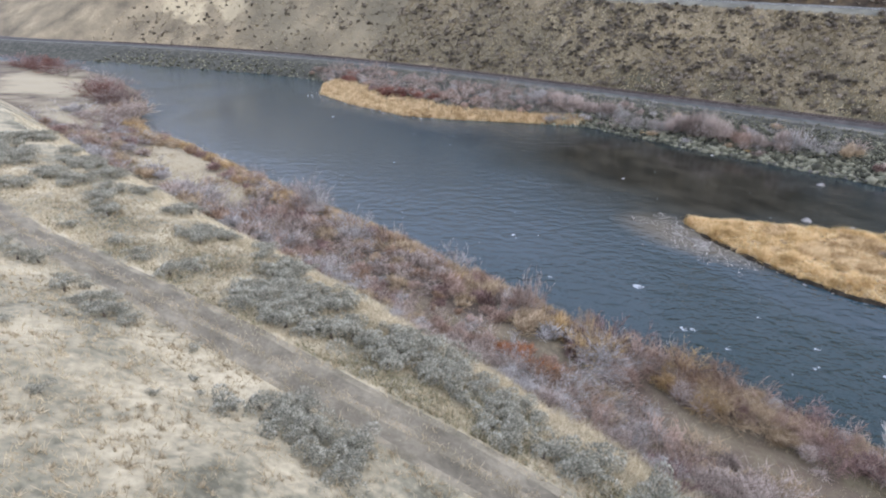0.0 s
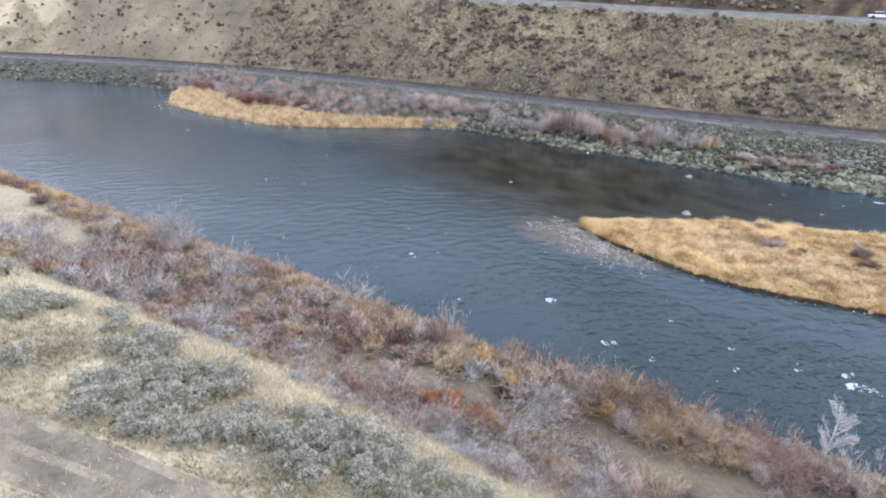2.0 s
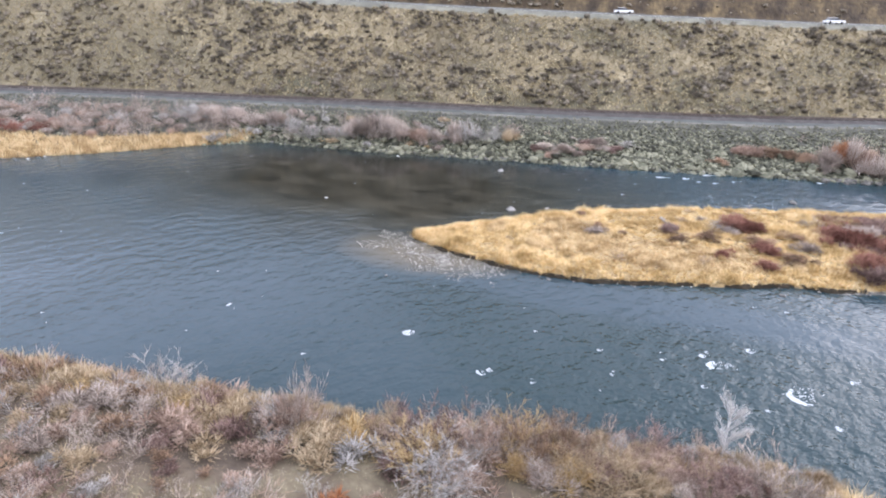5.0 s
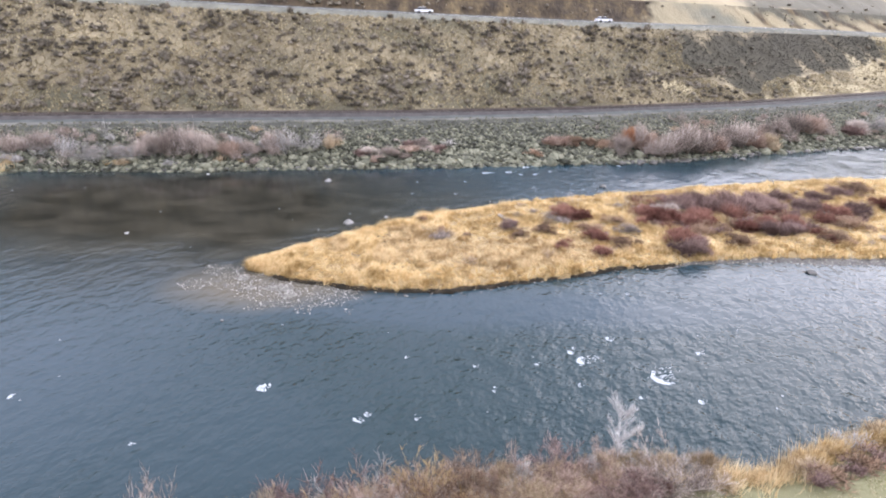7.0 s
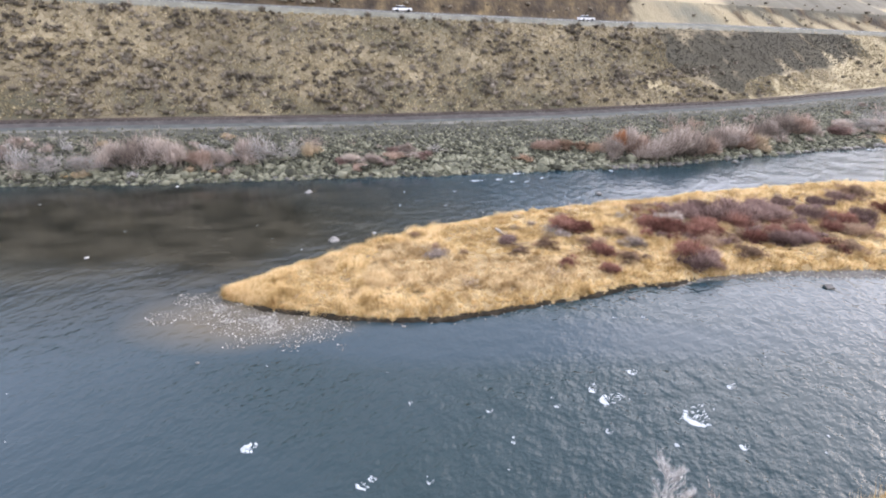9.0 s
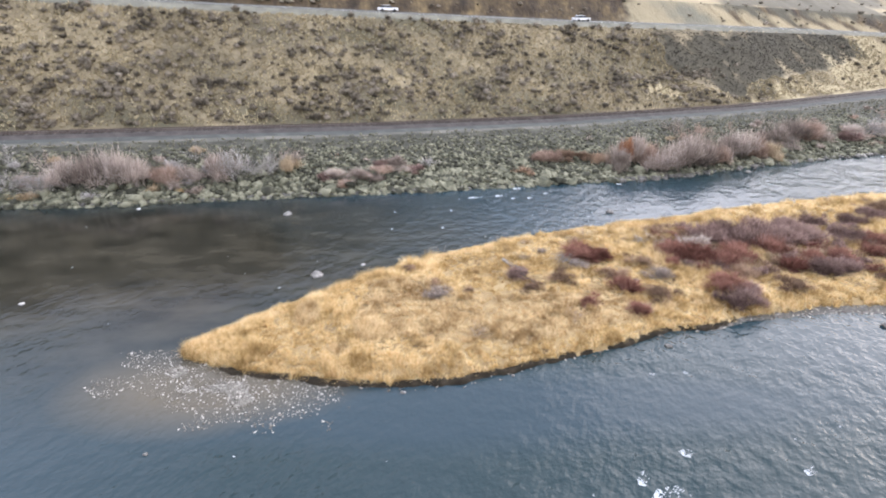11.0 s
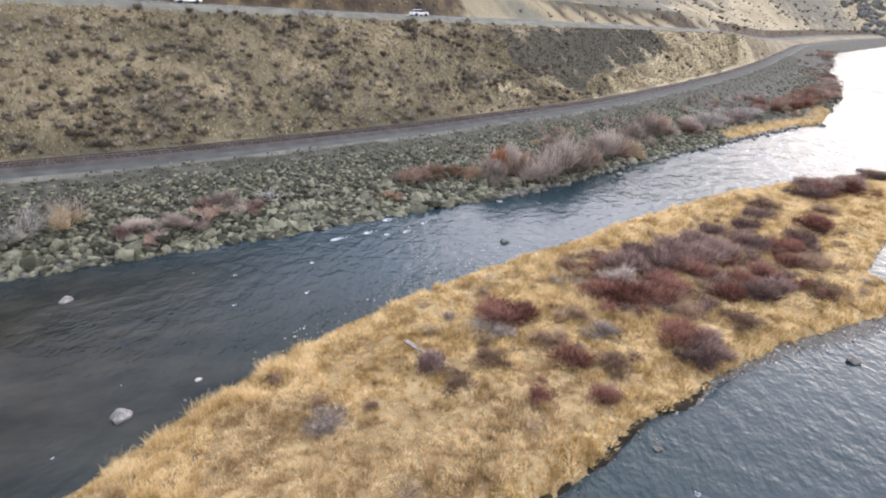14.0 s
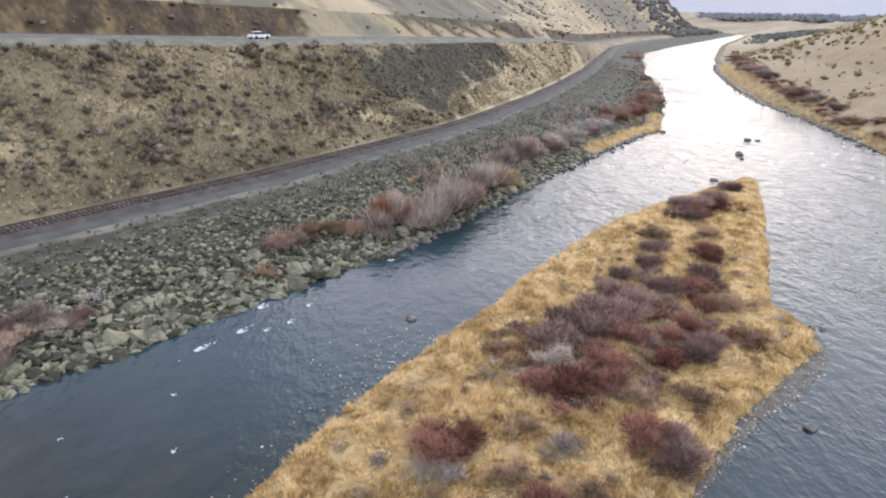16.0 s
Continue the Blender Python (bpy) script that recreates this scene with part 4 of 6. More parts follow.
# island shrubs
for x, y, h, w, kind in [(33.2, -16.6, 1.5, 3.2, "maroon"), (34.9, -17.0, 1.4, 2.6, "maroon"), (35, -24.3, 1.5, 2.8, "maroon"), (45.3, -24.3, 1.7, 3.0, "maroon"), (45.2, -27.0, 1.5, 2.6, "plum"), (46.8, -25.6, 1.5, 2.6, "plum"),
                         (43.4, -16.8, 1.7, 3.2, "maroon"), (46, -17.6, 1.8, 3.4, "maroon"), (44.8, -18.2, 1.6, 3, "maroon"), (48.4, -18.4, 1.7, 3.2, "maroon"), (50.5, -17.2, 1.7, 3.2, "maroon"), (50, -12.2, 2.0, 3.6, "plum"),
                         (52.5, -10.4, 2.0, 3.6, "plum"), (53.5, -13.4, 2.1, 3.8, "plum"), (56.5, -11.2, 2.2, 4, "plum"), (58.5, -13.4, 2.1, 3.8, "plum"), (61.4, -9.4, 1.9, 3.4, "plum"), (61.8, -12.2, 2.0, 3.6, "plum"), (55.5, -15.4, 1.7, 3.2, "maroon"),
                         (47.6, -14.6, 1.6, 3.0, "mauve"), (67, -12.4, 1.6, 3.2, "plum"), (70, -14.2, 1.6, 3.0, "maroon"), (55, -20.8, 1.6, 3, "maroon"), (57.5, -21.2, 1.7, 3, "plum"), (60.5, -21, 1.6, 3, "plum"), (62.5, -18.4, 1.6, 3, "maroon"),
                         (59.2, -18.6, 1.5, 2.8, "maroon"), (66.5, -17.6, 1.5, 2.8, "maroon"), (69.5, -18.4, 1.4, 2.6, "russet"), (74, -13, 1.6, 3, "plum"), (76, -5.2, 1.6, 3, "plum"), (79.5, -10.5, 1.6, 3.2, "maroon"), (82.5, -9.6, 1.6, 3.2, "maroon"),
                         (92, -1.2, 1.9, 4, "plum"), (95, -0.2, 1.9, 4, "maroon"), (98, 0.6, 2.0, 4, "plum"), (96, 2.6, 1.8, 3.6, "plum"), (101, -1.6, 1.8, 3.6, "maroon"), (104, 1.2, 1.8, 3.6, "plum"), (113, 2.4, 1.7, 3.4, "plum"), (81.2, -2.2, 1.5, 3, "russet"),
                         (42.6, -12.8, 1.1, 2.0, "grey"), (31.6, -17.8, 0.9, 1.8, "grey"), (32.6, -18.6, 0.8, 1.6, "mauve"), (25.8, -20.7, 1.1, 2.2, "plum"), (26.6, -23.4, 0.6, 1.8, "russet"), (31.2, -26.6, 0.9, 1.7, "maroon"),
                         (34.8, -28.6, 1.1, 2.0, "maroon"), (17.4, -24.4, 0.7, 2.0, "mauve"), (35.2, -21.2, 1.0, 2.0, "russet"), (30, -21.6, 0.9, 1.8, "russet"), (38.4, -25.6, 1.0, 2, "russet"), (40, -21.4, 1.0, 2, "mauve"),
                         (39.4, -18.4, 1.0, 2, "russet"), (64.5, -22.6, 1.2, 2.4, "russet"), (52, -24.2, 1.1, 2.2, "russet"), (87, -6.4, 1.3, 2.6, "russet"), (71.5, -7.4, 1.4, 2.8, "plum"), (66, -7.2, 1.5, 2.8, "plum"), (48.8, -21.4, 1.2, 2.2, "russet")]:
    put_shrub(kind, x, y, h * (1.2 if kind == "grey" else 1.8), w * (1.1 if kind == "grey" else 1.42), z=float(island_z(np.array([x]), np.array([y]))[0]) - 0.05, group="shrubs of the island", dense=kind != "grey")
for x, y in spaced(np.array([(x, rng.uniform(IS(x) + 2, IN(x) - 2)) for x in rng.uniform(44, 84, 900)]), 1.35)[:230]:
    if math.hypot((x - 60) / 17, (y + 14.5) / 8.5) < 0.8 + 0.5 * value_noise(np.array([x / 4]), np.array([y / 4]), 81)[0]:
        join_shrub(pick({"plum": 1.2, "maroon": 1.3, "russet": 1.2, "tan": 0.5}, (x, y)), x, y, rng.uniform(1.5, 2.2), rng.uniform(2.0, 3.2), z=float(island_z(np.array([x]), np.array([y]))[0]) - 0.05)

for x, y in spaced(np.array([(x, rng.uniform(IS(x) + 2, IN(x) - 2)) for x in 14 + 73 * rng.beta(1.5, 1.4, 500)]), 1.6)[:110]:
    join_shrub(pick({"russet": 1, "tan": 1.4, "amber": 2.2, "mauve": 0.3}, (x, y)), x, y, rng.uniform(0.8, 1.4), rng.uniform(1.0, 2.0), z=float(island_z(np.array([x]), np.array([y]))[0]) - 0.05)

# far bank shrubs, among the stones and on the grassy points
far = []
for x in rng.uniform(-150, 172, 2600):
    w = float(widen(x))
    lo, hi = SF(x) + 0.8, RL(x) - 10.5 * w
    if hi <= lo:
        continue
    f = rng.beta(1.2, 1.6)
    y = lo + (hi - lo) * f
    dens = np.interp(x, [-150, -138, -70, -48, -34, -10, -2, 8, 24, 34, 40, 50, 58, 88, 100, 125, 140, 172], [0.15, 0.8, 0.9, 0.4, 0.18, 0.10, 0.03, 0.01, 0.01, 0.02, 0.03, 0.03, 0.08, 0.10, 0.14, 0.14, 0.12, 0.25])
    if -135 < x < -58 and y < SF(x) + np.interp(x, [-134, -120, -85, -70, -50], [4, 13, 12, 8, 3]):
        continue
    if rng.random() < dens:
        far.append((x, y))
far = spaced(np.array(far), 1.5)
for x, y in far:
    if x < -55:
        kind, h = pick({"mauve": 4, "pink": 0.8, "grey": 0.8}), rng.uniform(2.4, 3.3)
    elif x < 0:
        kind, h = pick({"mauve": 3, "grey": 2, "tan": 0.3}), rng.uniform(1.6, 3.0)
    elif x < 50:
        kind, h = pick({"pink": 2, "orange": 0.5, "mauve": 1}), rng.uniform(0.8, 1.4)
    elif x < 100:
        kind, h = pick({"mauve": 2.2, "pink": 2.0, "tan": 1.0, "grey": 0.6}), rng.uniform(1.5, 2.6)
    elif x < 135:
        kind, h = pick({"pink": 1, "russet": 1, "mauve": 1.6}), rng.uniform(1.2, 2.2)
    else:
        kind, h = pick({"mauve": 2, "plum": 1, "grey": 1, "tan": 1}), rng.uniform(1.6, 2.8)
    put_shrub(kind, x, y, h, h * rng.uniform(1.0, 1.4), group="shrubs of the far bank")
for x, y, h, w, kind in [(-103, -15, 2.4, 4, "maroon"), (-99, -14, 2.4, 4, "maroon"), (-95, -13, 2.4, 4, "maroon"), (-91, -11.5, 2.4, 4, "maroon"), (-107, -15, 2.4, 4, "maroon"), (-87, -10, 2.2, 4, "maroon"), (-128, -13, 2.4, 4, "maroon"), (-131, -12, 2.2, 4, "maroon"), (-104, -18, 3.0, 5, "maroon"), (-99.5, -17.4, 3.2, 5, "maroon"), (-95, -16.4, 3.2, 5, "maroon"), (-90.5, -15, 3.0, 5, "maroon"), (-86, -13.4, 2.6, 4.6, "maroon"), (-108.5, -18, 2.6, 4.6, "plum"), (-127, -16, 3.2, 5, "maroon"), (-123.4, -17, 2.8, 4.4, "maroon"),
                                                  (150, 57, 3.6, 5, "plum"), (154, 58.5, 4.4, 6, "maroon"), (158, 57, 4.6, 6, "russet"), (162, 60, 5.4, 7, "plum"), (166, 58.5, 5.0, 6.5, "maroon"), (170, 63, 6.4, 7.5, "russet"), (174, 62, 5.6, 7, "maroon"), (178, 67, 7.2, 8, "plum"), (183, 66, 6.0, 7, "russet"), (187, 71, 7.2, 8, "maroon"), (193, 71, 6.0, 7, "plum"), (197, 76, 7.0, 8, "russet"), (203, 76, 5.6, 7, "pink"), (208, 79, 5.4, 7, "maroon"), (214, 80, 4.2, 6, "russet"), (222, 87, 4.6, 7, "plum"), (236, 97, 5.0, 8, "mauve"), (252, 109, 5.0, 8, "pink"), (268, 121, 4.6, 8, "plum"), (416, 226, 7.0, 12, "pink"), (432, 236, 6.0, 11, "russet")]:
    put_shrub(kind, x, y, h, w, group="shrubs of the far bank", dense=True, single=True)
# plumes among the stones
for x, y, h, w, kind in [(38, 20.6, 1.5, 3.0, "pink"), (40.6, 21.2, 1.7, 3.2, "pink"), (43.4, 21.8, 1.5, 3.0, "russet"), (46.2, 21.6, 1.2, 2.4, "russet"), (48.7, 20.6, 1.5, 2.4, "russet"), (51, 21.5, 2.0, 3.0, "mauve"), (53.4, 23.8, 2.4, 2.0, "orange"), (54.9, 23.4, 2.8, 3.4, "mauve"), (56.6, 22.4, 2.6, 3.2, "pink"), (34.4, 16.2, 0.9, 2.2, "russet"), (17.6, 15.4, 1.0, 2.6, "plum"), (14.2, 16.6, 1.2, 2.8, "mauve"), (12.0, 15.6, 1.1, 2.6, "plum"), (19.4, 17.2, 0.8, 2.0, "grey"),
                         (58.6, 20.6, 2.4, 3.4, "mauve"), (61.6, 22.2, 3.0, 4.2, "mauve"), (64.6, 23.6, 3.2, 4.4, "mauve"), (67.4, 24.2, 2.9, 4.2, "mauve"), (69.6, 25.4, 2.4, 3.4, "pink"), (74.4, 28.4, 2.6, 3.8, "mauve"), (77.4, 29.4, 3.0, 4.2, "mauve"), (80.6, 30.0, 2.5, 3.6, "pink"),
                         (84, 30.6, 1.7, 3.0, "tan"), (89, 34, 2.2, 3.8, "mauve"), (93, 36, 2.6, 4.2, "mauve"), (97, 37.4, 2.4, 4.2, "pink"), (101, 39, 2.0, 3.8, "mauve"), (108, 39.4, 2.0, 3.6, "plum"), (112, 42.5, 2.2, 4.2, "mauve"), (117, 44, 2.0, 4.2, "grey"), (122, 45.5, 2.0, 4.2, "mauve"), (127, 47, 2.2, 4.2, "grey"), (132, 48.5, 1.8, 4, "plum"), (138, 51, 1.7, 4, "grey"), (144, 53.5, 1.6, 4, "mauve"),
                         (-48, 7.4, 2.6, 4.4, "mauve"), (-44.4, 6.4, 2.0, 3.4, "grey"), (-41, 6, 1.8, 3.2, "grey"), (-38, 6.4, 1.8, 3.0, "grey"), (-52, 6, 2.2, 4.0, "mauve"), (-30.6, 8, 3.3, 3.6, "mauve"), (-27.6, 8.2, 4.0, 4.0, "mauve"), (-24.6, 8.4, 4.1, 4.2, "mauve"), (-21.6, 8.6, 3.5, 3.6, "mauve"),
                         (-18, 9.2, 2.5, 3.2, "pink"), (-15, 9.2, 2.3, 3.0, "mauve"), (-11.6, 10.6, 3.2, 3.4, "mauve"), (-8.6, 11.2, 2.7, 3.0, "grey"), (-5.4, 12, 2.7, 3.0, "grey"), (-2, 13, 2.0, 2.6, "tan"), (-33.2, 6.6, 1.6, 2.6, "grey"), (12.4, 14.4, 1.2, 2.4, "pink"), (9.6, 12.6, 1.0, 2.4, "plum"), (11.2, 12.2, 0.9, 2.2, "mauve"), (3.6, 11.6, 1.0, 2.4, "plum"), (15.2, 14.6, 1.0, 2.2, "mauve"),
                         (8.4, 12.4, 1.5, 3.0, "mauve"), (5.2, 12.2, 1.4, 2.8, "mauve"), (6.8, 10.4, 1.1, 2.2, "pink"), (-56, 6, 2.6, 4, "mauve"), (-60, 4, 2.6, 4.2, "mauve"), (-63.5, 2, 2.4, 4, "grey")]:
    y -= 2.2 if 50 < x < 85 else 0
    put_shrub(kind, x, y, h * (1.5 if kind == "grey" else 3.1 if 50 < x < 105 else 2.1), w * (1.6 if x > 50 else 1.3), group="shrubs among the stones", single=True, dense=kind != "grey")
for x, y, h, w in [(-15.8, 7.6, 1.1, 1.8), (-35, 5.4, 1.0, 2.2), (-37, 5.3, 0.9, 1.8), (-50.4, 3.2, 1.0, 2.6), (-52.6, 2.2, 1.0, 2.6), (-54.4, 0.6, 1.0, 2.4), (20.6, 11.8, 0.9, 1.6), (84.6, 28.4, 1.0, 2.0)]:
    put_shrub("amber", x, y, h, w, group="golden bushes at the water's edge", dense=True, single=True)
# downstream banks
BAND = line((170, 4), (208, 6.5), (225, 9), (254, 13), (314, 15), (374, 15), (500, 12))    # width of the reed grass there
for x in np.concatenate([rng.uniform(178, 300, 70), rng.uniform(300, 520, 40)]):
    put_shrub(pick({"plum": 2, "russet": 2, "mauve": 1, "maroon": 0.5}), x, SN(x) - BAND(x) - rng.uniform(-3, 6), rng.uniform(1.8, 3.4), rng.uniform(3, 6), group="shrubs of the downstream bank")
for x in rng.uniform(195, 520, 110):
    put_shrub(pick({"plum": 2, "russet": 1, "grey": 1, "mauve": 2}), x, SF(x) + 1 + (RL(x) - 10 * widen(x) - SF(x)) * rng.beta(1, 3.2), rng.uniform(1.3, 2.6), rng.uniform(2.5, 5), group="shrubs of the far bank")
for x, off, h, w, kind in [(392, 2, 6.5, 12, "plum"), (378, 1, 6.5, 13, "russet"), (352, 0, 6.5, 13, "plum"), (338, 2, 7.0, 14, "plum"), (322, 1, 6.5, 13, "mauve"), (308, 2, 6.0, 12, "plum"), (262, 2, 4.5, 9, "russet"), (250, 1, 4.5, 9, "plum"), (238, 3, 4.0, 8, "mauve"), (222, 2, 3.6, 7, "plum"), (206, 1, 3.4, 7, "russet"), (420, 2, 7, 14, "russet"), (450, 2, 6, 14, "plum")]:
    put_shrub(kind, x, float(SN(x) - BAND(x)) - off, h, w, group="shrubs of the downstream bank", dense=True, single=True)
# upstream point
for x, y, h, kind in [(-110, -82, 2.6, "mauve"), (-116, -78.5, 2.6, "plum"), (-101, -81, 2.8, "mauve"), (-97, -80.5, 2.6, "tan"), (-106, -79.5, 2.8, "mauve"), (-111, -78, 2.8, "tan"), (-94, -81.5, 2.2, "amber"), (-103, -83.5, 2.6, "pink"), (-120, -76.5, 2.8, "mauve"), (-108, -80.5, 2.4, "mauve"), (-104, -82, 2.2, "mauve"), (-99, -83, 2.4, "mauve"), (-93, -84.5, 2.4, "plum"), (-120, -80, 3.0, "plum"), (-126, -79, 3, "mauve"), (-116, -88, 2.6, "grey"), (-112, -90, 2.6, "grey"),
                      (-107, -88, 2.4, "mauve"), (-139, -80, 3.2, "plum"), (-146, -78, 3.2, "mauve"), (-152, -80, 3.2, "mauve"), (-132, -81, 3.0, "maroon"), (-190, -88, 3.4, "maroon"), (-200, -90, 3.4, "plum"), (-210, -92, 3.4, "maroon"), (-217, -94, 3.4, "plum"), (-181, -85, 3, "mauve"), (-103, -86, 2.2, "grey")]:
    put_shrub(kind, x, y, h * 1.25, h * 2.6, group="shrubs of the upstream point")

pieces, slots, mats = [], [], []
for k, (kind, items) in enumerate(JOINED.items()):
    mats.append(M[kind])
    pieces += items
    slots += [np.full(len(f), k) for _, f in items]
tagged(mesh_object("bank_thicket", *joined(pieces), mats, np.concatenate(slots)), "leafless mauve, russet and maroon thicket along the banks", "shrubs", kind="stuff")

# ---- sagebrush on the near slope ----
SAGE = []
for v in range(4):
    leaf, wood = sage_mesh(1.0)
    top = tagged(new("sagebrush"), "grey-green sagebrush on pale dry grass", "bush", "sagebrush of the near slope")
    mesh_object("foliage", *leaf, M["sage"], parent=top)
    mesh_object("wood", *wood, M["sage_wood"], parent=top)
    SAGE.append(top)
cand = []
for x in rng.uniform(-58, 30, 3000):
    T, C = TR(x), CR(x)
    y = C + 0.2 - (C - T - 2.0) * rng.uniform(0, 1) ** 1.3
    clump = value_noise(np.array([x / 3.6]), np.array([y / 2.6]), 5)[0] + 0.5 * value_noise(np.array([x / 1.6]), np.array([y / 1.6]), 9)[0]
    if clump > np.interp(x, [-58, -34, -26, -14, -4, 4, 30], [0.05, 0.1, 0.55, 0.5, 0.1, -0.08, -0.12]):
        cand.append((x, y, rng.uniform(0.75, 1.35)))
for x in rng.uniform(13.2, 27, 300):
    y = rng.uniform(TR(x) - 4.6, TR(x) - 1.9)
    if value_noise(np.array([x / 3.3]), np.array([y / 2.4]), 8)[0] > -0.35 and y < -0.35 * (x - 12) - 86:
        cand.append((x, y, rng.uniform(0.7, 1.2)))
for x in rng.uniform(-12, 4, 60):
    y = rng.uniform(TR(x) - 4.0, TR(x) - 2.0)
    if value_noise(np.array([x / 2.6]), np.array([y / 2.0]), 18)[0] > 0.0:
        cand.append((x, y, rng.uniform(0.6, 1.1)))
for x in rng.uniform(-60, 20, 110):
    cand.append((x, rng.uniform(TR(x) - 22, TR(x) - 2), rng.uniform(0.25, 0.6)))
rng.shuffle(cand)
cand = spaced(np.array(cand), 0.85, 380)
for k, (x, y, s) in enumerate(cand):
    m = Matrix.LocRotScale((x, y, float(ground_z(x, y)[0])), Euler((0, 0, rng.uniform(0, 6.283))), (s * 1.1, s * 1.1, s * 0.85))
    if k < 4:
        SAGE[k].matrix_basis = m
    else:
        copy_thing(SAGE[k % 4], Matrix.Identity(4)).matrix_basis = m

# ---- grasses ----
def grass_patch(name, x, y, z, h, w, lean, mat, label, way=None):
    v, f = blades(x, y, z, h, w, lean, way)
    return tagged(mesh_object(name, v, f, mat), label, "grass", kind="stuff")


def tufts(n, region, per, spread):
    """n clump centres from region(n) with per blades round each."""
    cx, cy = region(n)
    x = np.repeat(cx, per) + rng.normal(0, spread, len(cx) * per)
    y = np.repeat(cy, per) + rng.normal(0, spread, len(cx) * per)
    k = np.repeat(rng.uniform(0.45, 1.25, len(cx)), per)
    return x, y, k


def on_island(n):
    x = -2.4 + 128 * rng.beta(1.0, 1.5, n)
    f = rng.uniform(0, 1, n)
    return x, IS(x) + (IN(x) - IS(x)) * f


per = 28
tx, ty = on_island(18500)
tk = rng.uniform(0.45, 1.25, len(tx)) * (0.8 + 0.4 * value_noise(tx / 2.2, ty / 2.2, 40))
way = rng.uniform(0, 6.283, (len(tx), per))
rad = np.abs(rng.normal(0, 0.12, (len(tx), per)))
tilt = rng.uniform(0.05, 1.2, (len(tx), per))
x, y = (tx[:, None] + rad * np.cos(way)).ravel(), (ty[:, None] + rad * np.sin(way)).ravel()
k = (tk[:, None] * np.cos(tilt) * 1.2).ravel()
lean = np.tan(tilt).ravel()
way = way.ravel()
edge = np.minimum(y - IS(x), IN(x) - y)
ok = (edge > -0.45) & ((y - IS(x) > 0.0 + 0.25 * value_noise(x / 0.9, y / 0.9, 93)) | (x > 43) | (x < 1))
x, y, k, edge, lean, way = x[ok], y[ok], k[ok], edge[ok], lean[ok], way[ok]
low = 0.55 + 0.45 * np.clip(value_noise(x / 5, y / 5, 4) + 0.4, 0, 1) + 0.15 * (edge < 1.5) * (x > 6)
inner = (np.exp(-(((x - 23) / 17) ** 2 + ((y + 27.5) / 6) ** 2)) + 0.35 * value_noise(x / 3, y / 3, 14) > 0.5) & (edge > 2)
low = np.where(inner, 0.75, low) * (0.86 + 0.36 * np.clip(1.6 * value_noise(x / 1.5, y / 1.2, 15), 0, 1))
for sel, mat, name, label in ((~inner, M["gold"], "island_grass", "dense golden dry reed grass covering the river island"), (inner, M["buff"], "island_meadow", "shorter buff grass in the middle of the island")):
    xs, ys = x[sel], y[sel]
    grass_patch(name, xs, ys, np.maximum(island_z(xs, ys), 0.02) - 0.05, 0.74 * k[sel] * low[sel] * rng.uniform(0.7, 1.1, len(xs)), rng.uniform(0.035, 0.075, len(xs)) * (1 + xs / 80), lean[sel], mat, label, way[sel])


def near_shore(n):
    x = rng.uniform(-100, 62, n)
    return x, SN(x) - np.abs(rng.normal(0, 0.9, n)) + 0.15


x, y, k = tufts(5200, near_shore, 9, 0.2)
grass_patch("shore_grass", x, y, ground_z(x, y) - 0.03, 1.35 * k * rng.uniform(0.5, 1.1, len(x)), rng.uniform(0.03, 0.06, len(x)), rng.uniform(0.1, 0.55, len(x)), M["buff"], "golden dry grass fringe along the water's edge")


def far_points(n):
    a, b = int(n * 0.55), int(n * 0.25)
    x1 = rng.uniform(-134, -50, a)
    y1 = SF(x1) + rng.uniform(0, 1, a) ** 1.3 * np.interp(x1, [-134, -120, -85, -70, -50], [4, 12, 11, 8, 3])
    x2 = rng.uniform(118, 182, b)
    y2 = SF(x2) + np.abs(rng.normal(0, 1.8, b))
    x3 = rng.uniform(176, 420, n - a - b)
    y3 = SN(x3) - rng.uniform(0, 1, n - a - b) * BAND(x3)
    return np.concatenate([x1, x2, x3]), np.concatenate([y1, y2, y3])


bx_, by_, bk_ = tufts(14000, far_points, 6, 0.25)
for sel, mat, name, label in ((bx_ < 0, M["buff"], "point_grass", "buff reed grass on the low upstream point"), (bx_ >= 0, M["gold"], "bank_grass", "golden reed grass along the downstream banks")):
    x, y, k = bx_[sel], by_[sel], bk_[sel]
    grass_patch(name, x, y, ground_z(x, y) - 0.03, 1.1 * k * rng.uniform(0.6, 1.1, len(x)), rng.uniform(0.07, 0.14, len(x)), rng.uniform(0.1, 0.5, len(x)), mat, label)


def near_slope(n):
    x = 30 - 130 * rng.beta(1, 2.2, n)
    return x, TR(x) + rng.uniform(-26, 1, n) * (rng.random(n) < 0.55) + rng.uniform(2, 13, n) * 0.9


x, y, k = tufts(15000, near_slope, 8, 0.16)
ok = np.abs(y - TR(x)) > 1.05 + 0.6 * value_noise(x, y, 6)
x, y, k = x[ok], y[ok], k[ok]
grass_patch("slope_grass", x, y, ground_z(x, y) - 0.03, 0.30 * k * rng.uniform(0.5, 1.3, len(x)), rng.uniform(0.02, 0.045, len(x)), rng.uniform(0.3, 1.1, len(x)), M["straw"], "pale straw-coloured bunch grass on the near slope")


def crest(n):
    x = 30 - 110 * rng.beta(1, 1.8, n)
    return x, CR(x) + rng.uniform(-0.8, 5.5, n)


x, y, k = tufts(10500, crest, 9, 0.15)
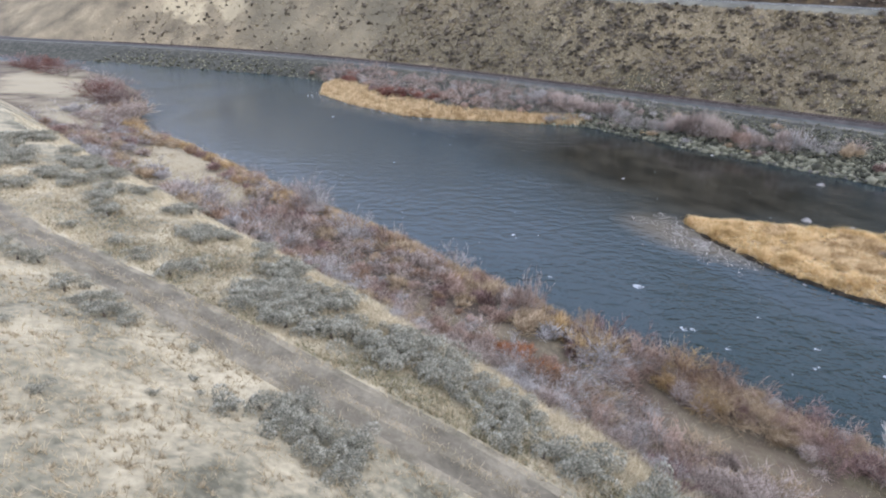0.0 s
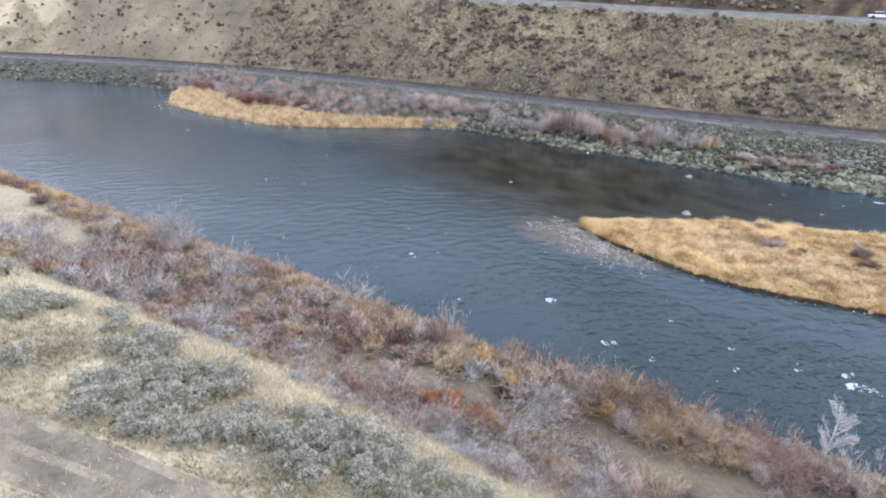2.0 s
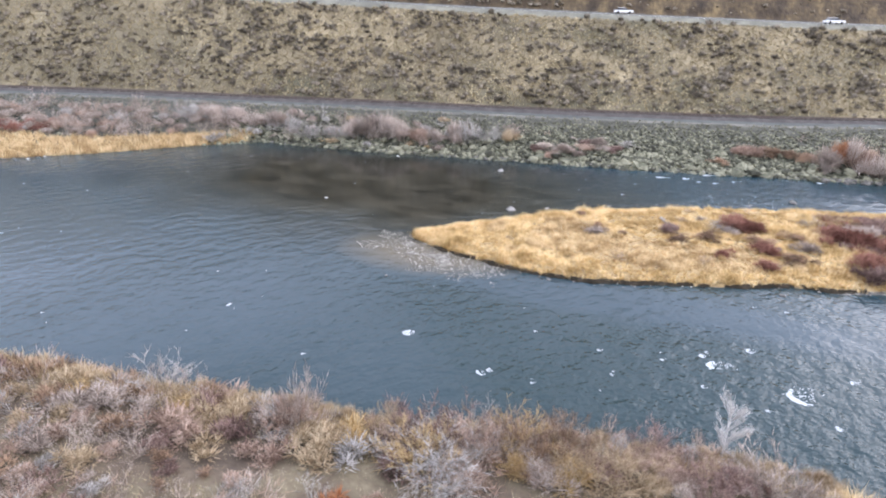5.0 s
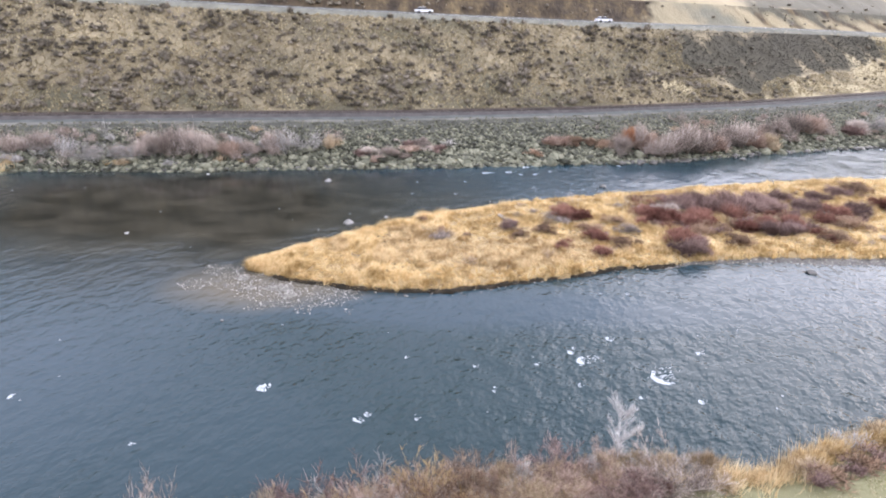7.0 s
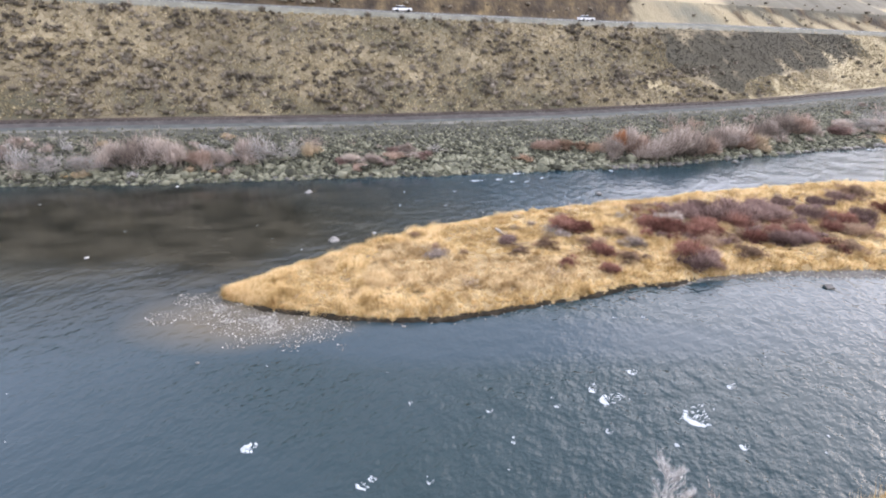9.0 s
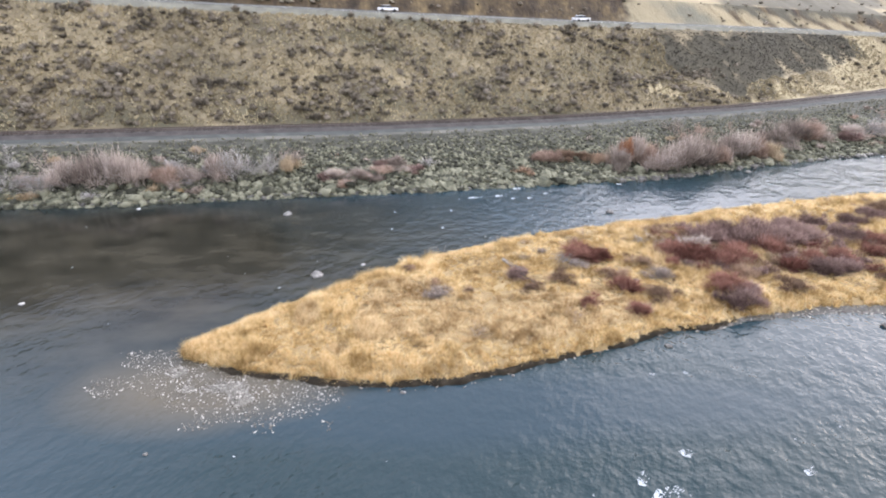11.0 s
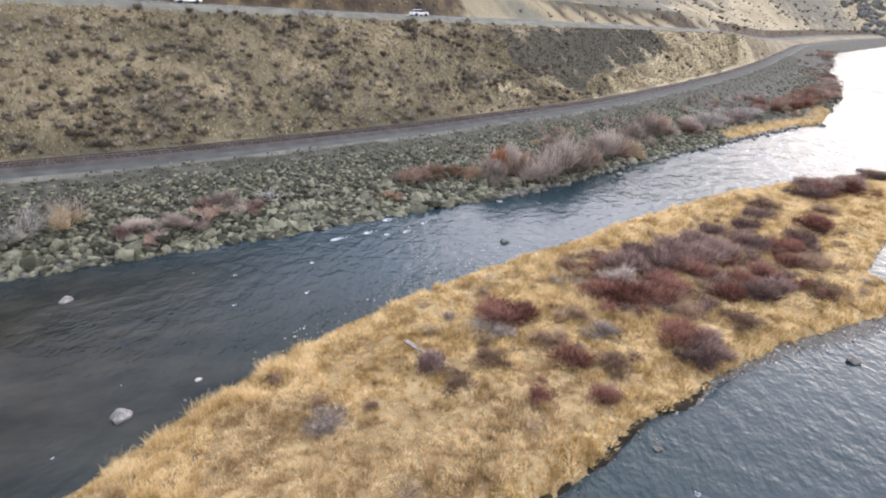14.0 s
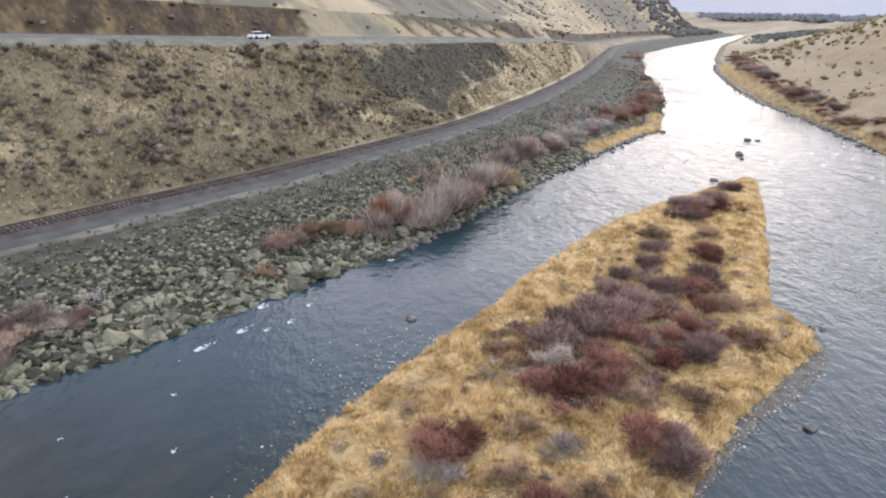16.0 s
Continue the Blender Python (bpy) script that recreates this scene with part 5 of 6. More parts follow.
# band of sunlit-coloured grass on the crest
grass_patch("crest_grass", x, y, ground_z(x, y) - 0.03, 0.42 * k * rng.uniform(0.5, 1.2, len(x)), rng.uniform(0.02, 0.05, len(x)), rng.uniform(0.3, 1.0, len(x)), M["bleached"], "dry grass along the edge of the bench, coloured bright as if sunlit")
x = 28 - 60 * rng.beta(1, 1.6, 16000)
y = TR(x) + 1.6 + (CR(x) - TR(x) - 1.8) * rng.uniform(0, 1, 16000) ** 1.2
ok = value_noise(x / 2.5, y / 1.8, 97) + rng.normal(0, 0.3, len(x)) > 0.05
x, y = x[ok], y[ok]
grass_patch("olive_grass", x, y, ground_z(x, y) - 0.02, rng.uniform(0.1, 0.35, len(x)), rng.uniform(0.04, 0.09, len(x)), rng.uniform(0.3, 1.2, len(x)), M["olive"], "low olive-green grass between the track and the sagebrush")
x = 28 - 90 * rng.beta(1, 1.8, 9000)
y = TR(x) + np.where(rng.random(9000) < 0.5, rng.normal(0, 0.28, 9000), np.sign(rng.normal(size=9000)) * rng.normal(1.75, 0.3, 9000))
grass_patch("track_grass", x, y, ground_z(x, y) - 0.02, rng.uniform(0.06, 0.22, 9000), rng.uniform(0.02, 0.05, 9000), rng.uniform(0.3, 1.2, 9000), M["straw"], "thin grass between and beside the wheel ruts")


def flood_floor(n):
    x = rng.uniform(-95, 70, n)
    return x, CR(x) + 4 + (SN(x) - CR(x) - 4.5) * rng.uniform(0, 1, n)


x, y, k = tufts(9000, flood_floor, 6, 0.2)
mx_ = rng.uniform(32, 62, 5200)
my_ = SN(mx_) - 3.0 - rng.uniform(0, 1, 5200) ** 1.2 * 9
ok = value_noise(mx_ / 2.2, my_ / 1.6, 95) + rng.normal(0, 0.4, 5200) > -0.3
mx_, my_ = np.repeat(mx_[ok], 6) + rng.normal(0, 0.12, 6 * ok.sum()), np.repeat(my_[ok], 6) + rng.normal(0, 0.12, 6 * ok.sum())
x, y, k = np.concatenate([x, mx_]), np.concatenate([y, my_]), np.concatenate([k, rng.uniform(0.5, 1.3, len(mx_))])
strip = (x > 30) | (np.abs(y - STRIP(x)) < 1.8)
g = (x > 31) & (rng.random(len(x)) < 0.5)
for sel, mat, name, label in ((g, M["green"], "green_grass", "short yellow-green grass on the flat bank"), (~g, M["straw"], "flat_grass", "dry straw grass between the bank shrubs")):
    grass_patch(name, x[sel], y[sel], ground_z(x[sel], y[sel]) - 0.03, np.where(strip[sel], 0.16, 0.4) * k[sel] * rng.uniform(0.5, 1.2, sel.sum()), rng.uniform(0.025, 0.05, sel.sum()), rng.uniform(0.3, 0.9, sel.sum()), mat, label)


def hillside(n):
    x = np.concatenate([rng.uniform(-150, 230, int(n * 0.75)), rng.uniform(-280, 330, n - int(n * 0.75))])
    lo, hi = RL(x) + 3.2 * widen(x), HN(x) - 2.6 * widen(x)
    return x, lo + (hi - lo) * rng.uniform(0, 1, n)


SCREE_FOOT = line((78, 71), (86, 67), (95, 65), (101, 67), (109, 74), (118, 80), (130, 87), (150, 98), (160, 106))


def scree(x, y):
    """True on the bare dark stony slope."""
    rag = 2.2 * value_noise(x / 5, y / 5, 44)
    return (x > 81 + rag) & (x < 160) & (y > SCREE_FOOT(x) + rag) & (y < HN(x) - 3)


x, y, k = tufts(42000, hillside, 5, 0.2)
ok = ~scree(x, y) & ~((x > 132) & (rng.random(len(x)) < 0.6))
x, y, k = x[ok], y[ok], k[ok]
grass_patch("hill_grass", x, y, ground_z(x, y) - 0.04, 0.42 * k * rng.uniform(0.6, 1.2, len(x)), rng.uniform(0.09, 0.2, len(x)), rng.uniform(0.3, 1.0, len(x)), M["hay"], "dry bunch grass over the far hillside")

# hillside sagebrush, too many to count
def far_bush(n):
    """A rounded bush: a ragged core with leafy shoots standing out of it."""
    bm = bmesh.new()
    bmesh.ops.create_icosphere(bm, subdivisions=1, radius=0.36)
    core = np.array([q.co[:] for q in bm.verts]) * rng.uniform(0.75, 1.2, (len(bm.verts), 1)) * [1, 1, 0.8] + [0, 0, 0.26]
    bm.verts.index_update()
    tri = np.array([[q.index for q in t.verts] for t in bm.faces])
    bm.free()
    keep = core[tri].mean(1)[:, 2] > 0.1
    d = ball_dirs(n, -0.1)
    p = d * [0.36, 0.36, 0.3] + [0, 0, 0.26]
    return joined([(core, tri[keep]), spikes(p - d * 0.1, p + (d + [0, 0, 0.5]) * rng.uniform(0.06, 0.2, (n, 1)), 0.055)])


FAR_BUSH = [far_bush(26) for _ in range(7)]
SMALL_BUSH = [far_bush(7) for _ in range(5)]
hx, hy = hillside(15000)
clump = 0.35 * value_noise(hx / 12, hy / 6, 11) + 0.55 * value_noise(hx / 2.8, hy / 2.0, 12) + rng.normal(0, 0.35, len(hx))
keep = (clump - 0.003 * np.clip(hx, -40, 60) > 0.10) & (hx < 300) & ~((hx < -95) & (rng.random(len(hx)) < 0.3)) & ~(scree(hx, hy) & (rng.random(len(hx)) < 0.96)) & ~((hx > 116) & (rng.random(len(hx)) < 0.86))
keep |= (np.abs(hy - (61 + 0.45 * (hx - 72))) < 1.6) & (hx > 62) & (hx < 98)
hx, hy, clump = hx[keep], hy[keep], clump[keep]
pos = np.stack([hx, hy, ground_z(hx, hy) - 0.06], 1)
sc = (0.75 + 1.35 * rng.uniform(0, 1, len(hx)) ** 2.2) * np.clip(0.8 + 0.25 * clump, 0.8, 1.25)
v, f = scattered(FAR_BUSH, pos, np.stack([sc * 1.1, sc * 1.1, sc], 1), spin=False)
tagged(mesh_object("hillside_sagebrush", v, f, M["sage_dark"]), "dark grey-brown sagebrush scattered over the far hillside", "bush", kind="stuff")


def tuft_head(n):
    d = ball_dirs(n, 0.1)
    return spikes(d * [0.1, 0.1, 0.0], d * rng.uniform(0.5, 1.0, (n, 1)) * [0.55, 0.55, 0.8], 0.075)


HEADS = [tuft_head(8) for _ in range(6)]
hx, hy = hillside(26000)
ok = ~scree(hx, hy) & (value_noise(hx / 8, hy / 4, 45) + rng.normal(0, 0.6, len(hx)) > -0.5) & ~((np.abs(hx - 40) > 140) & (rng.random(len(hx)) < 0.6))
hx, hy = hx[ok], hy[ok]
v, f = scattered(HEADS, np.stack([hx, hy, ground_z(hx, hy) - 0.03], 1), rng.uniform(0.5, 1.1, len(hx)), spin=False)
tagged(mesh_object("hillside_tufts", v, f, M["pale_hay"]), "pale yellow bunch grass tufts on the far hillside", "grass", kind="stuff")

# low matted tufts on the near slope
sx_ = 27 - 75 * rng.beta(1, 1.8, 6500)
sy_ = TR(sx_) + np.where(rng.random(6500) < 0.62, rng.uniform(-24, -1.6, 6500), rng.uniform(1.6, 9.5, 6500))
ok = value_noise(sx_ / 1.8, sy_ / 1.8, 46) + rng.normal(0, 0.4, 6500) > -0.25
sx_, sy_ = sx_[ok], sy_[ok]
v, f = scattered([(tuft_head(14)[0] * [1.1, 1.1, 0.6], tuft_head(14)[1]) for _ in range(5)], np.stack([sx_, sy_, ground_z(sx_, sy_) - 0.02], 1), rng.uniform(0.25, 0.6, len(sx_)), spin=False)
tagged(mesh_object("slope_tufts", v, f, M["straw"]), "matted pale grass tufts on the near slope", "grass", kind="stuff")

# brush on the cutting and the upper slopes, and on the downstream slope
cx = rng.uniform(-150, 330, 2600)
cx = np.where((cx > 0) & (cx < 330) & (rng.random(2600) < 0.8), -cx * 0.45, cx)
cy = HN(cx) + widen(cx) * rng.uniform(9.5, 60, 2600) ** 1.0
cy = np.where(rng.random(2600) < 0.45, HN(cx) + widen(cx) * rng.uniform(9.5, 16, 2600), cy)
ux = rng.uniform(300, 1500, 2600)
uy = HN(ux) + widen(ux) * rng.uniform(10, 260, 2600)
bx, by = np.concatenate([cx, ux]), np.concatenate([cy, uy])
pos = np.stack([bx, by, ground_z(bx, by) - 0.1], 1)
sc = (0.5 + 1.4 * rng.uniform(0, 1, len(bx)) ** 2) * np.where(bx > 600, 3.0, np.where(by > HN(bx), np.where(bx > 300, 2.0, 1.0), 1.25))
v, f = scattered(SMALL_BUSH, pos, np.stack([sc * 1.2, sc * 1.2, sc], 1), spin=False)
tagged(mesh_object("upper_slope_brush", v, f, M["sage_dark"]), "dark brush scattered over the upper and downstream slopes", "bush", kind="stuff")

rx2 = rng.uniform(150, 560, 2600)
ry2 = SN(rx2) - BAND(rx2) - rng.uniform(2, 130, 2600)
ok = value_noise(rx2 / 14, ry2 / 8, 63) + rng.normal(0, 0.4, 2600) > 0.1
rx2, ry2 = rx2[ok], ry2[ok]
v, f = scattered(SMALL_BUSH, np.stack([rx2, ry2, ground_z(rx2, ry2) - 0.1], 1), (0.7 + 2.6 * rng.uniform(0, 1, len(rx2)) ** 2.5) * np.interp(rx2, [150, 300, 560], [0.9, 1.3, 2.2]), spin=False)
tagged(mesh_object("downstream_brush", v, f, M["hay"]), "tawny dry brush over the tan downstream slope", "bush", kind="stuff")

# loose dark stones over the bare slope
zx = rng.uniform(80, 160, 9000)
zy = SCREE_FOOT(zx) + (HN(zx) - 3 - SCREE_FOOT(zx)) * rng.uniform(0, 1, 9000)
ok = scree(zx, zy)
zx, zy = zx[ok], zy[ok]
M["scree_stone"] = material("dark_scree_stone", [(0.026, 0.025, 0.019), (0.04, 0.038, 0.028), (0.062, 0.058, 0.043)], 0.6, 6, rough=0.9, bump=0.4, per="island")
SHARD = [rock_mesh(8, 0.5) for _ in range(4)]
v, f = scattered(SHARD, np.stack([zx, zy, ground_z(zx, zy)], 1), 0.2 + 0.6 * rng.uniform(0, 1, len(zx)) ** 2.5)
tagged(mesh_object("scree", v, f, M["scree_stone"]), "dark loose stones on the bare slope above the railway", "stones", kind="stuff")

# low weeds on the riprap crest and track verge
wx = rng.uniform(-120, 340, 3600)
wy = RL(wx) - widen(wx) * np.where(rng.random(3600) < 0.35, rng.uniform(5.5, 8, 3600), rng.uniform(6.4, 14, 3600))
ok = wy > SF(wx) + 1
wx, wy = wx[ok], wy[ok]
sc = rng.uniform(0.25, 0.6, len(wx))
v, f = scattered(SMALL_BUSH, np.stack([wx, wy, ground_z(wx, wy)], 1), sc, spin=False)
tagged(mesh_object("bank_weeds", v, f, M["weeds"]), "grey-green weeds growing through the stony embankment", "weeds", kind="stuff")

# ---- stones in the river ----
for x, y, s, mat, label in [(5.75, -18.2, 1.25, "grey_stone", "large pale grey boulder standing in the shallow channel"), (10.4, -15.8, 0.75, "white_stone", "bleached white rock in the channel"), (-19.4, 2.4, 0.9, "white_stone", "pale rock awash near the far bank"),
                            (0, 0, 1.1, "grey_stone", "pale rock breaking the water surface"), (-19.4, -23, 0.8, "white_stone", "pale rock awash in the dark shallows"), (43, 0, 1.0, "wet_stone", "dark wet rock in the side channel"), (-88, -40, 0.9, "white_stone", "pale rock awash upstream"),
                            (57.2, -30.6, 1.0, "wet_stone", "dark wet rock by the island shore"), (35.9, -32.6, 0.6, "wet_stone", "dark rock at the island edge"), (73.6, -24.6, 0.8, "wet_stone", "dark rock at the island corner"), (74.2, -25.4, 0.6, "wet_stone", "dark rock at the island corner"),
                            (166, 24.5, 1.8, "wet_stone", "dark rock in the bright rapids"), (168, 22.8, 1.4, "wet_stone", "dark rock in the bright rapids"), (147, 17.6, 2.0, "wet_stone", "dark rock in the bright rapids"), (120, 9.4, 1.4, "wet_stone", "dark rock in the bright rapids"),
                            (143, 15.2, 1.2, "wet_stone", "dark rock in the bright rapids"), (157, 43.2, 1.8, "wet_stone", "dark rock off the grassy point"), (75, 19.8, 1.2, "wet_stone", "dark rock off the stony bank"), (198, 9, 1.6, "wet_stone", "dark rock near the downstream bank"),
                            (14.1, -37.4, 0.55, "white_stone", "white rock at the island edge"), (22.3, -35.8, 0.4, "white_stone", "white rock at the island edge"), (-1.5, -42.4, 0.5, "white_stone", "white rock off the gravel bar"), (-52, -33, 0.6, "white_stone", "pale rock awash upstream"),
                            (-63, -34, 0.6, "white_stone", "pale rock awash upstream"), (-43, -8, 0.6, "white_stone", "pale rock awash near the far bank"), (-34, -6, 0.6, "white_stone", "pale rock awash near the far bank"), (-46, -20, 0.6, "white_stone", "pale rock awash in mid river")
                            ]:
    s = s * (0.6 if mat == "white_stone" else 1.0)
    ob = smooth_rock("boulder", s, M["grey_stone" if mat == "white_stone" and s < 0.4 else mat], x + y, 0.62)
    ob.matrix_basis = pose(x, y, 0.03 * s, 0, 0, (x * 37 + y * 11) % 360)
    tagged(ob, label, "rock", "rocks in the river")

PEBBLE = [rock_mesh(9, 0.55) for _ in range(5)]
ax1, ax2 = rng.uniform(178, 430, 620), np.concatenate([rng.uniform(48, 150, 260), rng.uniform(-48, 60, 340)])
edge_x = np.concatenate([ax1, ax2])
edge_y = np.concatenate([SN(ax1) + rng.normal(0.3, 0.9, 620), SF(ax2) + np.where(np.arange(600) < 260, -np.abs(rng.normal(0.1, 0.7, 600)), rng.normal(0.25, 0.3, 600))])
edge_s = np.concatenate([rng.uniform(0.6, 2.0, 620) * np.interp(ax1, [178, 430], [0.8, 1.4]), np.where(np.arange(600) < 260, rng.uniform(0.5, 1.7, 600), rng.uniform(0.45, 1.15, 600))])
v, f = scattered([rock_mesh(12, 0.65) for _ in range(5)], np.stack([edge_x, edge_y, 0.05 * edge_s], 1), edge_s)
tagged(mesh_object("waterline_rocks", v, f, M["wet_stone"]), "dark wet rocks along the waterlines", "stones", kind="stuff")
# gravel bar at the head of the island
def bar_height(x, y):
    u, w = (x - 1.3) / 4.6, (y + 35.3) / 2.8
    d = np.sqrt(u * u + w * w + 0.7 * u * w)
    return 0.075 - 0.15 * d + 0.10 * value_noise(x / 1.3, y / 1.3, 21)


bx = np.linspace(-9.5, 11, 60)
by = np.linspace(-41.5, -30.5, 40)
X, Y = np.meshgrid(bx, by, indexing="ij")
M["gravel_bar"] = material("wet_gravel_bar", [(0.085, 0.081, 0.069), (0.15, 0.142, 0.12), (0.25, 0.238, 0.205)], 1.5, 8, rough=0.6, bump=0.8, depth=0.05)
tagged(mesh_object("gravel_bar", np.stack([X, Y, bar_height(X, Y)], -1).reshape(-1, 3), grid_faces(60, 40), M["gravel_bar"], smooth=True), "half-submerged gravel bar at the head of the island", "gravel bar", kind="structure")
n = 22000
px, py = rng.uniform(-9, 10.5, n), rng.uniform(-41, -30.8, n)
ok = (bar_height(px, py) > -0.16) & ~((py > IS(px) + 0.3) & (px > -2.3))
px, py = px[ok], py[ok]
size = 0.07 + 0.22 * rng.uniform(0, 1, len(px)) ** 2.8
near_pebbles = scattered(PEBBLE, np.stack([px, py, np.maximum(bar_height(px, py), -0.03) + 0.0], 1), size)
# stones along the island's edges, and a narrow beach on its channel side
M["beach"] = material("dark_gravel_beach", [(0.04, 0.039, 0.034), (0.075, 0.072, 0.062), (0.14, 0.133, 0.115)], 1.2, 9, rough=0.6, bump=0.8, depth=0.05)
BEACH = line((38, 0.0), (44, 0.7), (52, 1.2), (60, 1.9), (67, 1.9), (71.5, 1.0), (73, 0.2))
sx_ = np.linspace(38.5, 72.6, 90)
strip = []
for f_ in np.linspace(0, 1, 6):
    yy_ = IS(sx_) + 0.7 - (0.7 + BEACH(sx_)) * f_
    strip.append(np.stack([sx_, yy_, 0.16 - 0.2 * f_ ** 1.3 + 0.03 * value_noise(sx_ * 2, yy_ * 2, 51)], -1))
tagged(mesh_object("gravel_beach", np.array(strip).reshape(-1, 3), grid_faces(6, 90), M["beach"], smooth=True), "narrow grey gravel beach along the island", "beach", kind="structure")
ex = np.concatenate([rng.uniform(-2, 42, 130), rng.uniform(40, 73, 1170)])
ey = IS(ex) - np.where(ex < 40, np.abs(rng.normal(0, 0.35, 1300)), BEACH(ex) * rng.uniform(-0.15, 1.02, 1300))
wx2 = rng.uniform(14, 37, 110)
wy2 = IN(wx2) + rng.uniform(0.3, 3.2, 110)
tx, ty = rng.uniform(-126, -74, 160), 0
ty = SF(tx) - np.abs(rng.normal(0, 1.6, 160))
sx, sy = np.concatenate([ex, wx2, tx]), np.concatenate([ey, wy2, ty])
ssz = np.concatenate([0.10 + 0.30 * rng.uniform(0, 1, 1300) ** 2.6, rng.uniform(0.15, 0.34, 110), rng.uniform(0.25, 0.7, 160)])
edge_pebbles = scattered(PEBBLE, np.stack([sx, sy, np.where((sx > 40) & (sx < 73) & (sy < IN(sx)), 0.16 - 0.2 * np.clip((IS(sx) + 0.7 - sy) / (0.7 + BEACH(sx)), 0, 1) ** 1.3, 0.01)], 1), ssz)
v, f = joined([near_pebbles, edge_pebbles])
tagged(mesh_object("shore_pebbles", v, f, M["river_stone"]), "pale rounded stones on the gravel bar and island edge", "stones", kind="stuff")

# ---- white water: ragged raised foam round hidden rocks ----
def foam_patch(cx, cy, length, width, turn):
    """Foam flakes crowded on a crescent where the water folds, with thin streaks trailing behind."""
    n = int(4 + 44 * length ** 1.4)
    front = rng.random(n) < 0.6
    a = rng.normal(0.15, 0.6, n)
    u = np.where(front, 0.5 * length * (1 - np.cos(a)) + np.abs(rng.normal(0, 0.13, n)) * length ** 0.5, rng.beta(1, 1.6, n) * length * 1.2)
    w = np.where(front, np.sin(a) * width * 0.9, rng.normal(0, 0.4, n) * width)
    s = rng.uniform(0.02, 0.085, n) * np.where(front, 1.15, 0.75) * min(1.0, 0.35 + 0.45 * length)
    t0 = radians(turn)
    k = 7
    t = np.linspace(0, 6.283, k, endpoint=False)
    r = s[:, None] * rng.uniform(0.5, 1.5, (n, k))
    along, across = np.where(front, 1.2, 3.2)[:, None], np.where(front, 2.6, 0.8)[:, None]
    pu, pw = u[:, None] + r * np.cos(t) * along, w[:, None] + r * np.sin(t) * across
    ring = np.stack([cx + pu * math.cos(t0) - pw * math.sin(t0), cy + pu * math.sin(t0) + pw * math.cos(t0), np.full((n, k), -0.01)], -1)
    top = np.stack([cx + u * math.cos(t0) - w * math.sin(t0), cy + u * math.sin(t0) + w * math.cos(t0), rng.uniform(0.02, 0.05, n)], -1)[:, None]
    vv = np.concatenate([ring, top], 1).reshape(-1, 3)
    tri = np.array([[j, (j + 1) % k, k] for j in range(k)])
    return vv, (tri[None] + (k + 1) * np.arange(n)[:, None, None]).reshape(-1, 3)


patches = [(33.4, -50.2, 2.4, 1.0, 40), (28, -47.8, 1.7, 0.5, 20), (4.2, -51.7, 1.2, 0.35, 15), (11.6, -55, 0.7, 0.4, 50), (24.6, -48.2, 0.5, 0.2, 20), (31.2, -44.4, 0.8, 0.3, 10), (-12.4, -53, 0.7, 0.25, 20), (21, -51.6, 0.3, 0.15, 20), (35.6, -52.6, 0.8, 0.25, 30),
           (38, -46.4, 0.9, 0.3, 10), (27.7, -46.7, 1.0, 0.3, 60), (35.4, -36.2, 0.5, 0.2, 20), (32.8, -36.2, 0.3, 0.15, 10), (12.2, -54.4, 0.5, 0.25, 30), (15.6, -54.8, 0.4, 0.2, 30), (14.5, -47.6, 0.3, 0.2, 20), (19.8, -48.6, 0.4, 0.15, 20), (31.4, -52.2, 0.5, 0.15, 20), (27.4, -50.8, 0.4, 0.2, 20), (-2, -57.4, 0.3, 0.15, 30), (21.2, 1.1, 0.5, 0.15, 30), (13.7, 0.6, 0.4, 0.15, 30), (19.5, -5.3, 0.5, 0.15, 30), (13.3, -5.6, 0.3, 0.12, 30), (30.6, 6.2, 0.8, 0.2, 20), (31.9, 10.8, 1.5, 0.35, 20), (28.5, 7.3, 1.6, 0.3, 20), (24.5, 6.5, 1.8, 0.25, 15), (33, 6.3, 0.9, 0.3, 20), (49.2, 13, 1.3, 0.4, 60), (36, 8.4, 0.9, 0.25, 20)]
for k in range(46):
    patches.append((rng.uniform(-70, 45), 0, rng.uniform(0.05, 0.2), rng.uniform(0.04, 0.1), rng.uniform(0, 50)))
    x = patches[-1][0]
    inside = x > -3 and rng.random() < 0.4
    y = rng.uniform(IN(x) + 1, SF(x) - 1) if inside else rng.uniform(SN(x) + 4, min(SF(x), IS(x) if x > -3 else 99) - 3)
    patches[-1] = (x, y, *patches[-1][2:])
for k in range(70):
    x = rng.uniform(98, 200)
    y = rng.uniform(max(SN(x) + 4, IN(min(x, 122)) + 1 if x < 123 else -99), SF(x) - 2)
    patches.append((x, y, rng.uniform(0.6, 2.4), rng.uniform(0.2, 0.6), rng.uniform(10, 50)))
for k in range(90):        # small flecks of broken water beside the island
    x = 30 + 14 * rng.beta(1.6, 1.4)
    patches.append((x, IN(x) + 0.4 + rng.exponential(2.2), rng.uniform(0.05, 0.16), rng.uniform(0.04, 0.09), rng.uniform(0, 60)))
v, f = joined([foam_patch(*p) for p in patches])
tagged(mesh_object("foam", v, f, M["foam"]), "white foam where the river breaks over hidden rocks", "foam", kind="stuff")

# ---- driftwood, deadfall, sapling ----
log = tagged(new("log"), "bleached fallen pole lying across the island grass", "log")
log.location = (24.6, -18.3, 1.6)
base = np.array([[0, 0, 0], [0.1, -0.1, 0.12]])
tip = np.array([[1.8, -3.9, -0.25], [1.3, -3.2, 0.35]])
d = tip - base
v, f = spikes(base, tip + d * 0.35, np.array([0.13, 0.07]))
mesh_object("trunk", v, f, M["bleached_wood"], parent=log)
